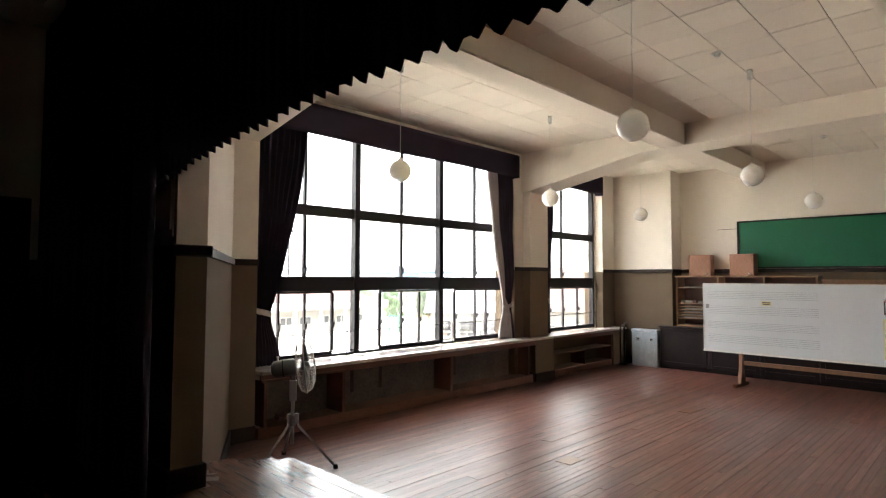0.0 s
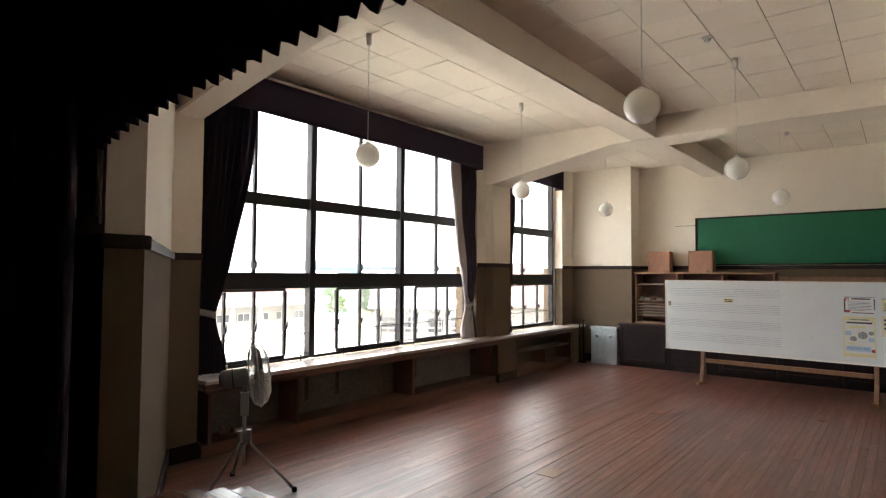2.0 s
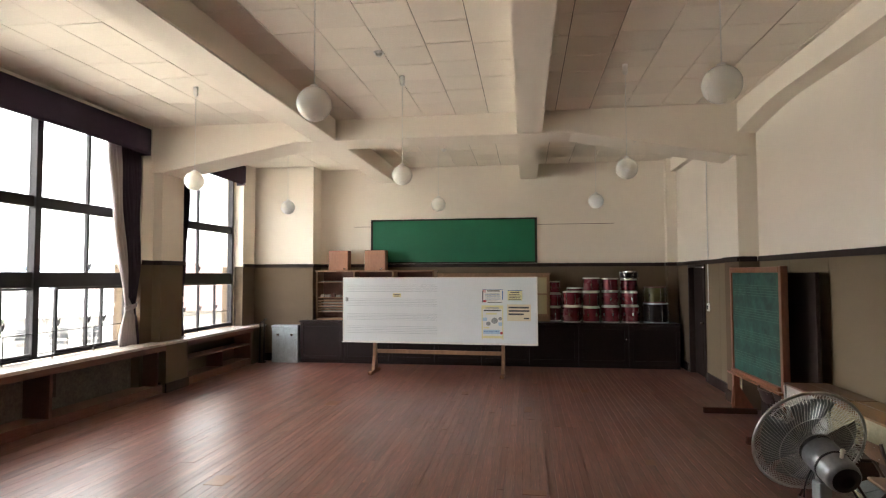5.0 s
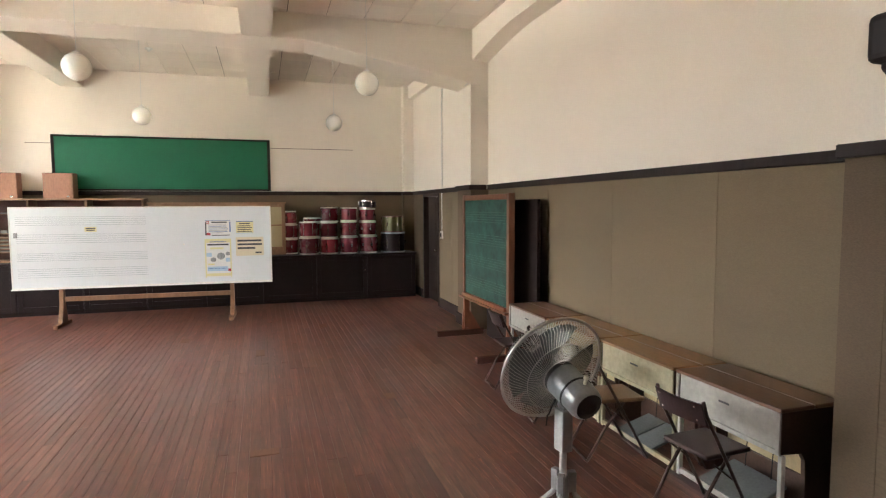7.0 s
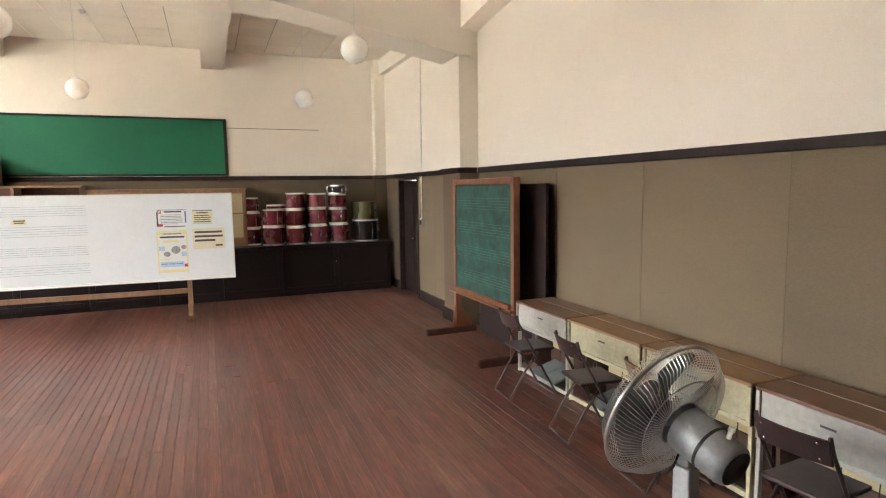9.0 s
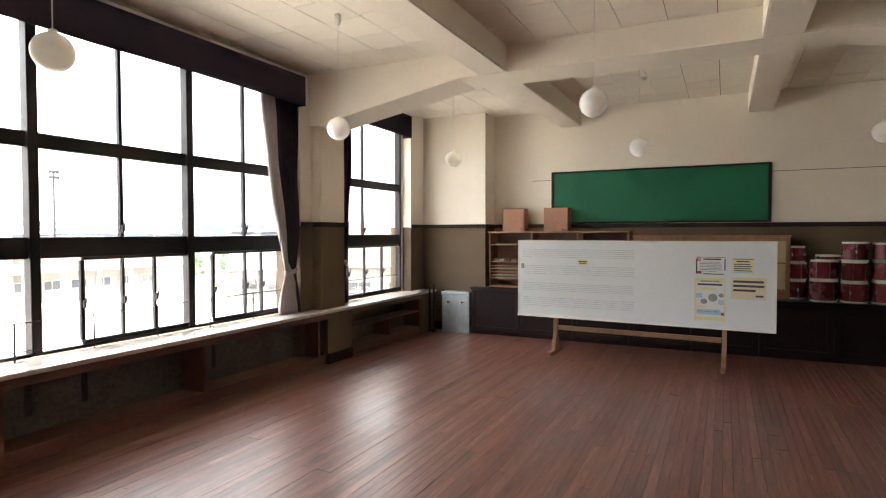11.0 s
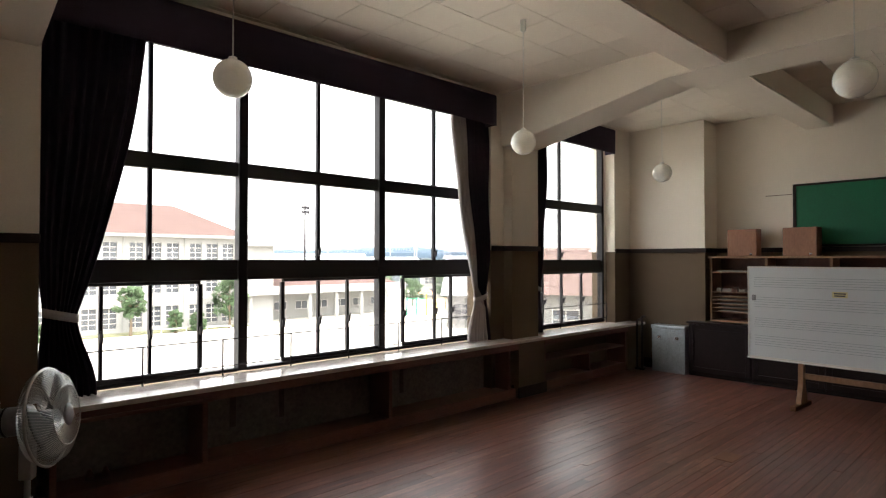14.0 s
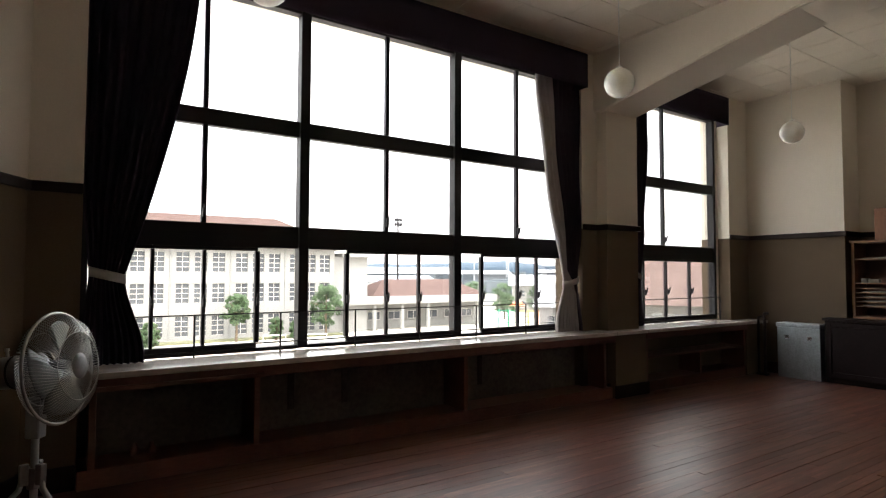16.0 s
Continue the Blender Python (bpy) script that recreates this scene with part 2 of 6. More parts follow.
def tube(bm, pts, r, n=8, closed=False, caps=True):
    """A round bar along points."""
    pts = [Vector(p) for p in pts]
    rings = []
    k = len(pts)
    prev = None
    for i, p in enumerate(pts):
        a = pts[(i - 1) % k] if (closed or i) else p
        c = pts[(i + 1) % k] if (closed or i < k - 1) else p
        d = (c - a).normalized()
        if prev is None:
            u = d.orthogonal().normalized()
        else:
            u = (prev - d * prev.dot(d)).normalized()
        prev = u
        w = d.cross(u)
        rr = r[i] if isinstance(r, (list, tuple)) else r
        rings.append([bm.verts.new(p + (u * math.cos(2 * math.pi * j / n) + w * math.sin(2 * math.pi * j / n)) * rr) for j in range(n)])
    for i in range(k if closed else k - 1):
        a, b2 = rings[i], rings[(i + 1) % k]
        for j in range(n):
            bm.faces.new((a[j], a[(j + 1) % n], b2[(j + 1) % n], b2[j]))
    if caps and not closed:
        bm.faces.new(rings[0][::-1])
        bm.faces.new(rings[-1])
    return bm


def lathe(bm, prof, n=24, m=None):
    """A turned body from (radius, height) pairs."""
    rings = []
    for r, z in prof:
        if r < 1e-5:
            rings.append([bm.verts.new((0, 0, z))])
        else:
            rings.append([bm.verts.new((r * math.cos(2 * math.pi * j / n), r * math.sin(2 * math.pi * j / n), z)) for j in range(n)])
    for a, b2 in zip(rings, rings[1:]):
        for j in range(n):
            q = []
            for v in ((a[j % len(a)], a[(j + 1) % len(a)], b2[(j + 1) % len(b2)], b2[j % len(b2)])):
                if v not in q:
                    q.append(v)
            if len(q) > 2:
                bm.faces.new(q)
    if m is not None:
        bmesh.ops.transform(bm, matrix=m, verts=bm.verts[:])
    return bm


# ---------------- plan of the room ----------------
XF = 12.63                  # far wall
YW, YR = 6.42, -2.40        # inner faces of window wall and inner wall
YQ = -2.51                  # inner wall between the first two piers
PIER = 0.15                 # how far the piers stand out
ZC, DADO = 4.15, 2.055      # ceiling, top of the dado rail
STAGE = 0.42
XP0, XP1 = 1.63, 1.84       # proscenium wall
YS0, YS1 = -0.455, 4.05      # proscenium opening
W1 = (3.385, 8.445)         # first window, along x
W2 = (9.40, 11.62)          # second window
ZS, ZT = 0.79, 3.86         # window bottom and top
YG = 6.66                   # plane of the sashes
SILL = 0.78
SYM = YW + YR               # mirror sum across the room


def wall(name, boxes, label, low=WAINS, split=2.0):
    """A wall in two finishes: plaster above the dado, brown below."""
    up, lo = bmesh.new(), bmesh.new()
    for x0, x1, y0, y1, z0, z1 in boxes:
        if z1 > split:
            box(up, x0, x1, y0, y1, max(z0, split), z1)
        if z0 < split:
            box(lo, x0, x1, y0, y1, z0, min(z1, split))
    if len(up.verts):
        solid(name, up, CREAM, label, "wall", kind="structure")
    if len(lo.verts):
        solid(name + "_lower", lo, low, "brown lower part of the plastered wall", "wall", kind="structure")


PN, PS = YW - PIER, YR + PIER
O = 0.45  # outer wall thickness
wall("wall_north", [
    (-3.5, W1[0], YW, YW + O, 0, 4.6),
    (W1[0], W1[1], YW, YW + O, ZT, 4.6), (W1[0], W1[1], YG - 0.07, YW + O, 0, ZS - 0.05),
    (W1[1], W2[0], YW, YW + O, 0, 4.6),
    (W2[0], W2[1], YW, YW + O, ZT, 4.6), (W2[0], W2[1], YG - 0.07, YW + O, 0, ZS - 0.05),
    (W2[1], XF + 0.3, YW, YW + O, 0, 4.6),
    (3.07, 3.38, YW - PIER, YW, 0, ZC), (8.71, 9.28, YW - PIER, YW, 0, ZC),
    (12.14, XF, 5.10, YW, 0, ZC),
], "cream plastered window wall with projecting piers")
wall("wall_under_window", [(W1[0] + 0.01, W1[1] - 0.01, YG - 0.11, YG - 0.072, 0.0, SILL - 0.06)], "bare stained concrete under the window sill", CONC)
DOOR = (10.72, 11.72, 1.985)
wall("wall_south", [
    (-3.5, 2.80, YR - 0.25, YR, 0, 4.6), (2.80, 9.28, YR - 0.25, YQ, 0, 4.6), (9.28, DOOR[0], YR - 0.25, YR, 0, 4.6), (DOOR[0], DOOR[1], YR - 0.25, YR, DOOR[2], 4.6), (DOOR[1], XF + 0.3, YR - 0.25, YR, 0, 4.6),
    (2.80, 3.31, YQ, YR + PIER, 0, ZC), (8.71, 9.28, YQ, YR + PIER, 0, ZC), (12.45, XF, YR, -2.20, 0, ZC),
], "cream plastered inner wall with projecting piers")
wall("wall_east", [(XF, XF + 0.3, YR, YW, 0, 4.6)], "cream plastered end wall behind the chalkboard")
wall("wall_west", [(-3.8, -3.5, YR - 0.25, YW + O, 0, 4.6)], "plain end wall behind the stage")
for nm, bx in (("wall_proscenium_north", (XP0, XP1, YS1, YW, 0, ZC)), ("wall_proscenium_south", (XP0, XP1, YR, YS0, 0, ZC)), ("wall_proscenium_head", (XP0, XP1, YS0, YS1, 3.25, ZC))):
    wall(nm, [bx], "cream and brown proscenium wall round the stage opening")
# splayed side walls between the proscenium and the first piers
for name, pts in (("wall_splay_north", ((XP1 + 0.001, YS1), (3.072, PN - 0.001), (3.072, YW - 0.001), (XP1 + 0.001, YW - 0.001))), ("wall_splay_south", ((XP1 + 0.001, YS0), (XP1 + 0.001, YR + 0.001), (2.802, YR + 0.001), (2.802, PS + 0.001)))):
    for z0, z1, m, nm in ((0.0, 2.0, WAINS, name + "_lower"), (2.0, ZC, CREAM, name)):
        bm = bmesh.new()
        a = [bm.verts.new((x, y, z0)) for x, y in pts]
        b = [bm.verts.new((x, y, z1)) for x, y in pts]
        bm.faces.new(a[::-1])
        bm.faces.new(b)
        for k in range(4):
            bm.faces.new((a[k], a[(k + 1) % 4], b[(k + 1) % 4], b[k]))
        solid(nm, bm, m, "splayed wall beside the stage opening", "wall", kind="structure")
# corridor behind the inner door
wall("wall_corridor", [
    (9.0, XF + 0.3, -5.0, -4.8, 0, 0.9), (9.0, XF + 0.3, -5.0, -4.8, 2.1, 4.6), (9.0, 10.0, -5.0, -4.8, 0.9, 2.1), (12.2, XF + 0.3, -5.0, -4.8, 0.9, 2.1),
    (8.8, 9.0, -5.0, YR - 0.25, 0, 4.6), (XF + 0.3, XF + 0.5, -5.0, -3.75, 0, 4.6), (XF + 0.3, XF + 0.5, -2.95, YR - 0.25, 0, 4.6), (XF + 0.3, XF + 0.5, -3.75, -2.95, 0, 0.9), (XF + 0.3, XF + 0.5, -3.75, -2.95, 2.0, 4.6), (8.8, XF + 0.5, -5.0, YR - 0.25, 2.9, 3.1), (8.8, XF + 0.5, -5.0, YR - 0.25, -0.2, -0.005),
], "plain corridor wall behind the door")
# unseen slab above the ceiling, added to block the sun
solid("roof", box(bmesh.new(), -3.8, XF + 0.5, -5.0, YW + O + 0.35, 4.6, 4.9), CREAM, "unseen flat roof slab keeping the sun out of the room", "roof", kind="structure")
# the storey below
bm = box(bmesh.new(), -14, 30, -8, YW + O - 0.02, -5.6, -0.2)
solid("lower_storey", bm, CREAM, "plain storey of the building underneath", "building", kind="structure")

# ceiling boards with open joints
random.seed(4)
bm = box(bmesh.new(), -3.5, XF, YQ, YW, ZC + 0.012, ZC + 0.3, 1)
PX, PY = 0.495, 0.475
ix = -19
while 6.08 + PX * ix < XF:
    for iy in range(-10, 10):
        x0, y0 = 6.08 + PX * ix + (0.035 if iy % 2 else -0.02), 2.08 + PY * iy
        x1, y1 = min(x0 + PX - 0.007, XF), min(y0 + PY - 0.008, YW)
        x0, y0 = max(x0, -3.5), max(y0, YR)
        if x1 - x0 < 0.02 or y1 - y0 < 0.02:
            continue
        h = [ZC + random.uniform(-0.0025, 0.0025) for _ in range(4)]
        lo = [bm.verts.new(p) for p in ((x0, y0, h[0]), (x0, y1, h[1]), (x1, y1, h[2]), (x1, y0, h[3]))]
        hi = [bm.verts.new((v.co.x, v.co.y, ZC + 0.0115)) for v in lo]
        bm.faces.new(lo)
        for a in range(4):
            bm.faces.new((lo[a], hi[a], hi[(a + 1) % 4], lo[(a + 1) % 4]))
    ix += 1
solid("ceiling", bm, [CEILM, SEAM], "cream ceiling boards with thin dark joints", "ceiling", kind="structure")


def haunch_beam(name, x0, x1, label):
    """A cross beam along y with sloping haunches at both ends."""
    prof = [(YR + 0.005, 3.43), (YR + PIER, 3.43), (-0.05, 3.835), (SYM + 0.05, 3.835), (YW - PIER, 3.43), (YW - 0.005, 3.43), (YW - 0.005, ZC + 0.005), (YR + 0.005, ZC + 0.005)]
    bm = bmesh.new()
    a = [bm.verts.new((x0, y, z)) for y, z in prof]
    b = [bm.verts.new((x1, y, z)) for y, z in prof]
    bm.faces.new(a)
    bm.faces.new(b[::-1])
    for k in range(len(prof)):
        bm.faces.new((a[k], b[k], b[(k + 1) % len(prof)], a[(k + 1) % len(prof)]))
    bmesh.ops.recalc_face_normals(bm, faces=bm.faces[:])
    bmesh.ops.bevel(bm, geom=[e for e in bm.edges if abs(e.verts[0].co.x - e.verts[1].co.x) < 1e-4 and max(e.verts[0].co.z, e.verts[1].co.z) < 4], offset=0.012, segments=2, affect="EDGES")
    return solid(name, bm, CREAM, label, "beam", kind="structure")


haunch_beam("beam_middle", 8.65, 9.275, "cream plastered cross beam with sloping haunches")
haunch_beam("beam_stage", 3.075, 3.375, "cream plastered cross beam beside the stage")
for k, (y0, y1) in enumerate(((3.42, 3.785), (0.36, 0.72))):
    for j, (x0, x1) in enumerate(((3.377, 8.648), (9.277, XF))):
        bm = bbox(x0, x1, y0, y1, 3.838, ZC + 0.005)
        bmesh.ops.bevel(bm, geom=[e for e in bm.edges if abs(e.verts[0].co.x - e.verts[1].co.x) > 1 and e.verts[0].co.z < 4], offset=0.012, segments=2, affect="EDGES")
        solid("beam_long", bm, CREAM, "cream plastered beam along the room", "beam", kind="structure")
# wall beams over the inner wall, arched down towards the piers
for x0, x1 in ((3.38, 8.705), (9.285, XF)):
    bm = bmesh.new()
    n = 24
    rows = []
    for k in range(n + 1):
        x = x0 + (x1 - x0) * k / n
        e = min(x - x0, x1 - x) if x1 < 10 else x - x0
        z = 3.885 - 0.15 * max(0, 1 - e / 1.3) ** 1.4
        yb, yf = (YQ, YR + 0.146) if x1 < 9 else (YR, YR + 0.105)
        rows.append([bm.verts.new(p) for p in ((x, yb + 0.003, z), (x, yf, z), (x, yf, ZC + 0.004), (x, yb + 0.003, ZC + 0.004))])
    for p, q in zip(rows, rows[1:]):
        for a in range(4):
            bm.faces.new((p[a], q[a], q[(a + 1) % 4], p[(a + 1) % 4]))
    bm.faces.new(rows[0])
    bm.faces.new(rows[-1][::-1])
    bmesh.ops.recalc_face_normals(bm, faces=bm.faces[:])
    solid("beam_wall", bm, CREAM, "cream plastered beam on the inner wall", "beam", kind="structure")


# dado rails and baseboards
def run(name, segs, z0, z1, d, label, bevel=0.008):
    for x0, y0, x1, y1, side in segs:
        if abs(x1 - x0) > abs(y1 - y0):
            bm = bbox(x0, x1, min(y0, y0 + side * d), max(y0, y0 + side * d), z0, z1, bevel)
        else:
            bm = bbox(min(x0, x0 + side * d), max(x0, x0 + side * d), y0, y1, z0, z1, bevel)
        solid(name, bm, DARKW, label, "trim", kind="structure")


PN, PS = YW - PIER, YR + PIER
dado = [(3.04, PN, 3.385, PN, -1), (8.445, YW, 8.71, YW, -1), (8.68, PN, 9.31, PN, -1), (9.28, YW, W2[0], YW, -1), (W2[1], YW, 12.14, YW, -1),
        (12.14, 5.07, 12.14, YW - 0.035, -1), (XF, -2.2, XF, 5.10, -1), (12.14, 5.10, XF, 5.10, -1),
        (9.31, YR, XF - 0.19, YR, 1), (8.68, PS, 9.31, PS, 1), (3.34, YQ, 8.68, YQ, 1), (2.78, PS, 3.34, PS, 1),
        (8.71, YW - PIER, 8.71, YW - 0.036, -1), (9.28, YW - PIER, 9.28, YW - 0.036, 1), (3.38, YR + 0.036, 3.38, PS, 1)]
run("trim_dado", [q for q in dado[:-1]], 1.985, DADO, 0.032, "dark wooden dado rail on the wall")
run("trim_dado", [(3.31, YQ + 0.033, 3.31, PS, 1), (8.71, YQ + 0.033, 8.71, PS, -1), (12.45, YR, 12.45, -2.2, -1), (12.42, -2.2, XF, -2.2, 1)], 1.985, DADO, 0.032, "dark wooden dado rail on the pier")
base = [(3.045, PN, 3.385, PN, -1), (8.68, PN, 9.31, PN, -1), (W2[1], YW, 12.14, YW, -1), (12.14, 5.98, 12.14, YW - 0.03, -1),
        (9.31, YR, DOOR[0] - 0.06, YR, 1), (DOOR[1] + 0.06, YR, 12.6, YR, 1), (8.68, PS, 9.31, PS, 1), (3.34, YQ, 8.68, YQ, 1), (2.78, PS, 3.34, PS, 1)]
run("baseboard", base, 0.001, 0.165, 0.026, "dark wooden baseboard along the wall")
for (xa, ya), (xb, yb), sgn in (((XP1 + 0.03, YS1 + 0.06), (3.07, PN - 0.01), -1), ((XP1 + 0.03, YS0 - 0.06), (2.80, PS + 0.01), 1)):
    ln, an = math.hypot(xb - xa, yb - ya), math.degrees(math.atan2(yb - ya, xb - xa))
    for z0, z1, d, nm in ((1.985, DADO, 0.032, "trim_dado"), (0.001, 0.165, 0.026, "baseboard")):
        ob = solid(nm, bbox(0, ln, min(0, sgn * d), max(0, sgn * d), z0, z1, 0.008), DARKW, "dark wooden rail on the splayed wall", "trim", kind="structure")
        ob.matrix_basis = pose(xa, ya, 0, 0, 0, an)
# cloth-covered panels of the inner wall
PANELC = mat("brown_panel_cloth", (0.190, 0.146, 0.092), 0.85, var=0.22, scale=0.5, fine=240, bump=0.5, stretch=(0.35, 0.35, 1.0), grain=0.4, rand=0.12)
cw = tagged(new("wall_cloth"), "brown cloth panels with seams on the inner wall", "wall", kind="structure")
for x0, x1 in ((3.345, 4.42), (4.42, 5.68), (5.68, 6.92), (6.92, 7.8), (7.8, 8.675), (9.315, 10.0), (10.0, 10.65)):
    yp = YQ if x1 < 9 else YR
    part("panel", bbox(x0 + 0.002, x1 - 0.002, yp, yp + 0.004, 0.17, 1.983, 0.0015, 1), PANELC, cw)
# picture wire on the end wall
for y0, y1 in ((3.97, 4.34), (-1.2, 0.36)):
    solid("trim_wire", bbox(XF - 0.008, XF, y0, y1, 2.868, 2.876), SHELFW, "thin brown picture rail on the end wall", "trim", kind="structure")

# proscenium posts: cap, panel mouldings, skirting
for s, ye in ((1, YS1), (-1, YS0)):
    for x0, x1, w in ((XP0, XP1, 0.75),):
        a, b = (ye - 0.032, ye + w) if s > 0 else (ye - w, ye + 0.032)
        solid("trim_post_cap", bbox(x0 - 0.032, x1 + 0.032, a, b, 1.985, 2.065, 0.014, 3), DARKW, "dark wooden moulded cap on the proscenium post", "trim", kind="structure")
        a, b = (ye - 0.025, ye + w) if s > 0 else (ye - w, ye + 0.025)
        solid("trim_post_base", bbox(x0 - 0.025, x1 + 0.025, a, b, STAGE, STAGE + 0.16, 0.008), DARKW, "dark wooden skirting of the proscenium post", "trim", kind="structure")
    for off in (0.05, 0.10, 0.40, 0.45):
        y = ye + s * off
        solid("trim_moulding", bbox(XP0 - 0.014, XP0, y - 0.010, y + 0.010, 2.12 + (0.05 if off in (0.1, 0.4) else 0), 3.2, 0.005), CREAM, "cream panel moulding on the proscenium post", "trim", kind="structure")

# stage floor with splayed front corners
bm = bmesh.new()
pts = [(-3.5, YR), (XP0, YR), (XP0, -0.52), (XP1 + 0.06, -0.52), (2.62, -0.02), (2.62, 4.15), (2.14, 4.58), (XP0, 4.58), (XP0, YW), (-3.5, YW)]
a = [bm.verts.new((x, y, 0.0)) for x, y in pts]
b = [bm.verts.new((x, y, STAGE - 0.02)) for x, y in pts]
bm.faces.new(a[::-1])
bm.faces.new(b)
for k in range(len(pts)):
    bm.faces.new((a[k], a[(k + 1) % len(pts)], b[(k + 1) % len(pts)], b[k]))
stage = solid("stage", bm, SHELFW, "low wooden stage with a splayed front edge", "stage", kind="structure")


# ---------------- windows ----------------
def pane(parent, x0, x1, z0, z1, y):
    ob = part("pane", bbox(x0, x1, y - 0.002, y + 0.002, z0, z1), GLASS, parent)
    ob.visible_shadow = False
    return ob


def bar(parent, name, x0, x1, z0, z1, y, d, label=""):
    return part(name, bbox(x0, x1, y - d / 2, y + d / 2, z0, z1, 0.004, 1), ALU, parent, label)


def latch(parent, x, z):
    bm = bbox(x - 0.012, x + 0.012, YG - 0.075, YG - 0.045, z - 0.045, z + 0.03, 0.004, 1)
    tube(bm, [(x, YG - 0.08, z - 0.02), (x - 0.004, YG - 0.095, z + 0.03), (x - 0.012, YG - 0.1, z + 0.055)], 0.007, 6)
    part("latch", bm, ALU, parent)


def window_bay(name, x0, x1, mid, low, tall, edge=(0.045, 0.045)):
    """One bay: two upper rows of two panes, and a lower row of sliding sashes."""
    w = tagged(new(name), "dark metal window with three rows of clear panes", "window", kind="structure")
    bar(w, "mullion", x0 - edge[0], x0 + 0.045, ZS, ZT, YG, 0.11)
    if edge[1] > 0.05:
        bar(w, "mullion", x1 - 0.03, x1 + 0.02, ZS, ZT, YG, 0.11)
    a, b = x0 + 0.045, x1 - (0.045 if edge[1] <= 0.05 else 0.03)
    bar(w, "transom", a, b, 1.67, 1.865, YG + 0.01, 0.075)
    bar(w, "transom", a, b, 2.675, 2.815, YG + 0.01, 0.075)
    bar(w, "head_rail", a, b, ZT - 0.06, ZT, YG, 0.09)
    bar(w, "bottom_rail", a, b, ZS - 0.005, ZS + 0.028, YG, 0.10)
    for z0, z1 in ((1.865, 2.675), (2.815, ZT - 0.06)):
        bar(w, "stile", mid - 0.020, mid + 0.020, z0, z1, YG - 0.015, 0.05)
        pane(w, a, mid - 0.02, z0, z1, YG)
        pane(w, mid + 0.02, b, z0, z1, YG + 0.02)
    latch(w, mid - 0.005, 1.95)
    ends = [a] + list(low) + [b]
    for k in range(len(ends) - 1):
        p, q = ends[k], ends[k + 1]
        if k == tall:
            pane(w, p, q, ZS + 0.028, 1.67, YG + 0.03)
        else:
            pane(w, p + (0.014 if k else 0), q - (0.014 if k < len(ends) - 2 else 0), ZS + 0.075, 1.648, YG - 0.01)
            bar(w, "sash_rail", p, q, ZS + 0.029, ZS + 0.072, YG - 0.02, 0.04)
            bar(w, "sash_rail", p, q, 1.640, 1.669, YG - 0.02, 0.04)
    for k, x in enumerate(low):
        h = 0.020 if (k == tall or k == tall - 1) else 0.014
        bar(w, "stile", x - h, x + h, ZS + 0.073, 1.639, YG - 0.02, 0.045)
        if k % 2 == 0 or k == 1:
            latch(w, x, 1.22)
    return w


BAY = (W1[1] - W1[0]) / 3
for k, (low, tall) in enumerate((((3.86, 4.24, 4.67), 3), ((5.50, 5.92, 6.29), 0), ((7.09, 7.61, 7.90), 0))):
    x0 = W1[0] + BAY * k
    window_bay("window_1", x0, x0 + BAY, x0 + BAY / 2, low, tall, (0.0 if k == 0 else 0.045, 0.1 if k == 2 else 0.045))
window_bay("window_2", W2[0] + 0.02, 11.555, 10.32, (9.86, 10.36, 10.92), 9, (0.0, 0.1))
solid("trim_reveal", bbox(11.577, W2[1] - 0.002, YG - 0.06, YG + 0.05, ZS, ZT), CREAM, "cream reveal strip beside the window frame", "trim", kind="structure")

# inner safety rail on the sill
def safety_rail(xs, x0, x1):
    r = thing("safety_rail", "thin dark metal safety rail standing on the window sill", "railing", at=pose(0, 0, SILL))
    for z in (0.335, 0.085):
        part("rail", tube(bmesh.new(), [(x0, 6.54, z), (x1, 6.54, z)], 0.006, 6), ALU, r)
    for x in xs:
        part("post", tube(bmesh.new(), [(x, 6.54, 0.0), (x, 6.54, 0.335)], 0.008, 6), ALU, r)


safety_rail([3.62, 4.16, 4.85, 5.55, 6.25, 6.95, 7.65, 8.30], 3.55, 8.38)
safety_rail([9.62, 10.20, 11.55], 9.5, 11.55)

# ---------------- sill and shelves under the windows ----------------
def sill_board(name, x0, x1, y0, label):
    bm = bbox(x0, x1, y0, YG - 0.075, SILL - 0.045, SILL, 0.008, 2)
    return tagged(finish(name, bm, SILLW), label, "window sill", kind="structure")


sill_board("sill_1", W1[0], 8.71, 6.13, "long worn varnished wooden window sill")
sill_board("sill_pier", 8.71, 9.28, 6.13, "worn wooden sill board round the pier")
sill_board("sill_2", 9.28, 12.13, 6.13, "worn varnished wooden sill under the second window")
solid("sill_apron", bbox(W1[0], 8.705, 6.15, 6.175, 0.655, SILL - 0.047, 0.004, 1), SHELFW, "reddish wooden board under the sill edge", "trim", kind="structure")
solid("sill_batten", bbox(W1[0], 4.60, 6.118, 6.148, 0.655, 0.685, 0.004, 1), SHELFW, "reddish wooden batten below the sill", "trim", kind="structure")
solid("pier_foot", bbox(8.712, 9.278, 6.16, PN - 0.001, 0.0, SILL - 0.047), WAINS, "brown pier below the sill", "wall", kind="structure")
solid("baseboard", bbox(8.69, 9.30, 6.132, 6.158, 0.001, 0.15, 0.006), DARKW, "dark wooden baseboard of the pier", "trim", kind="structure")


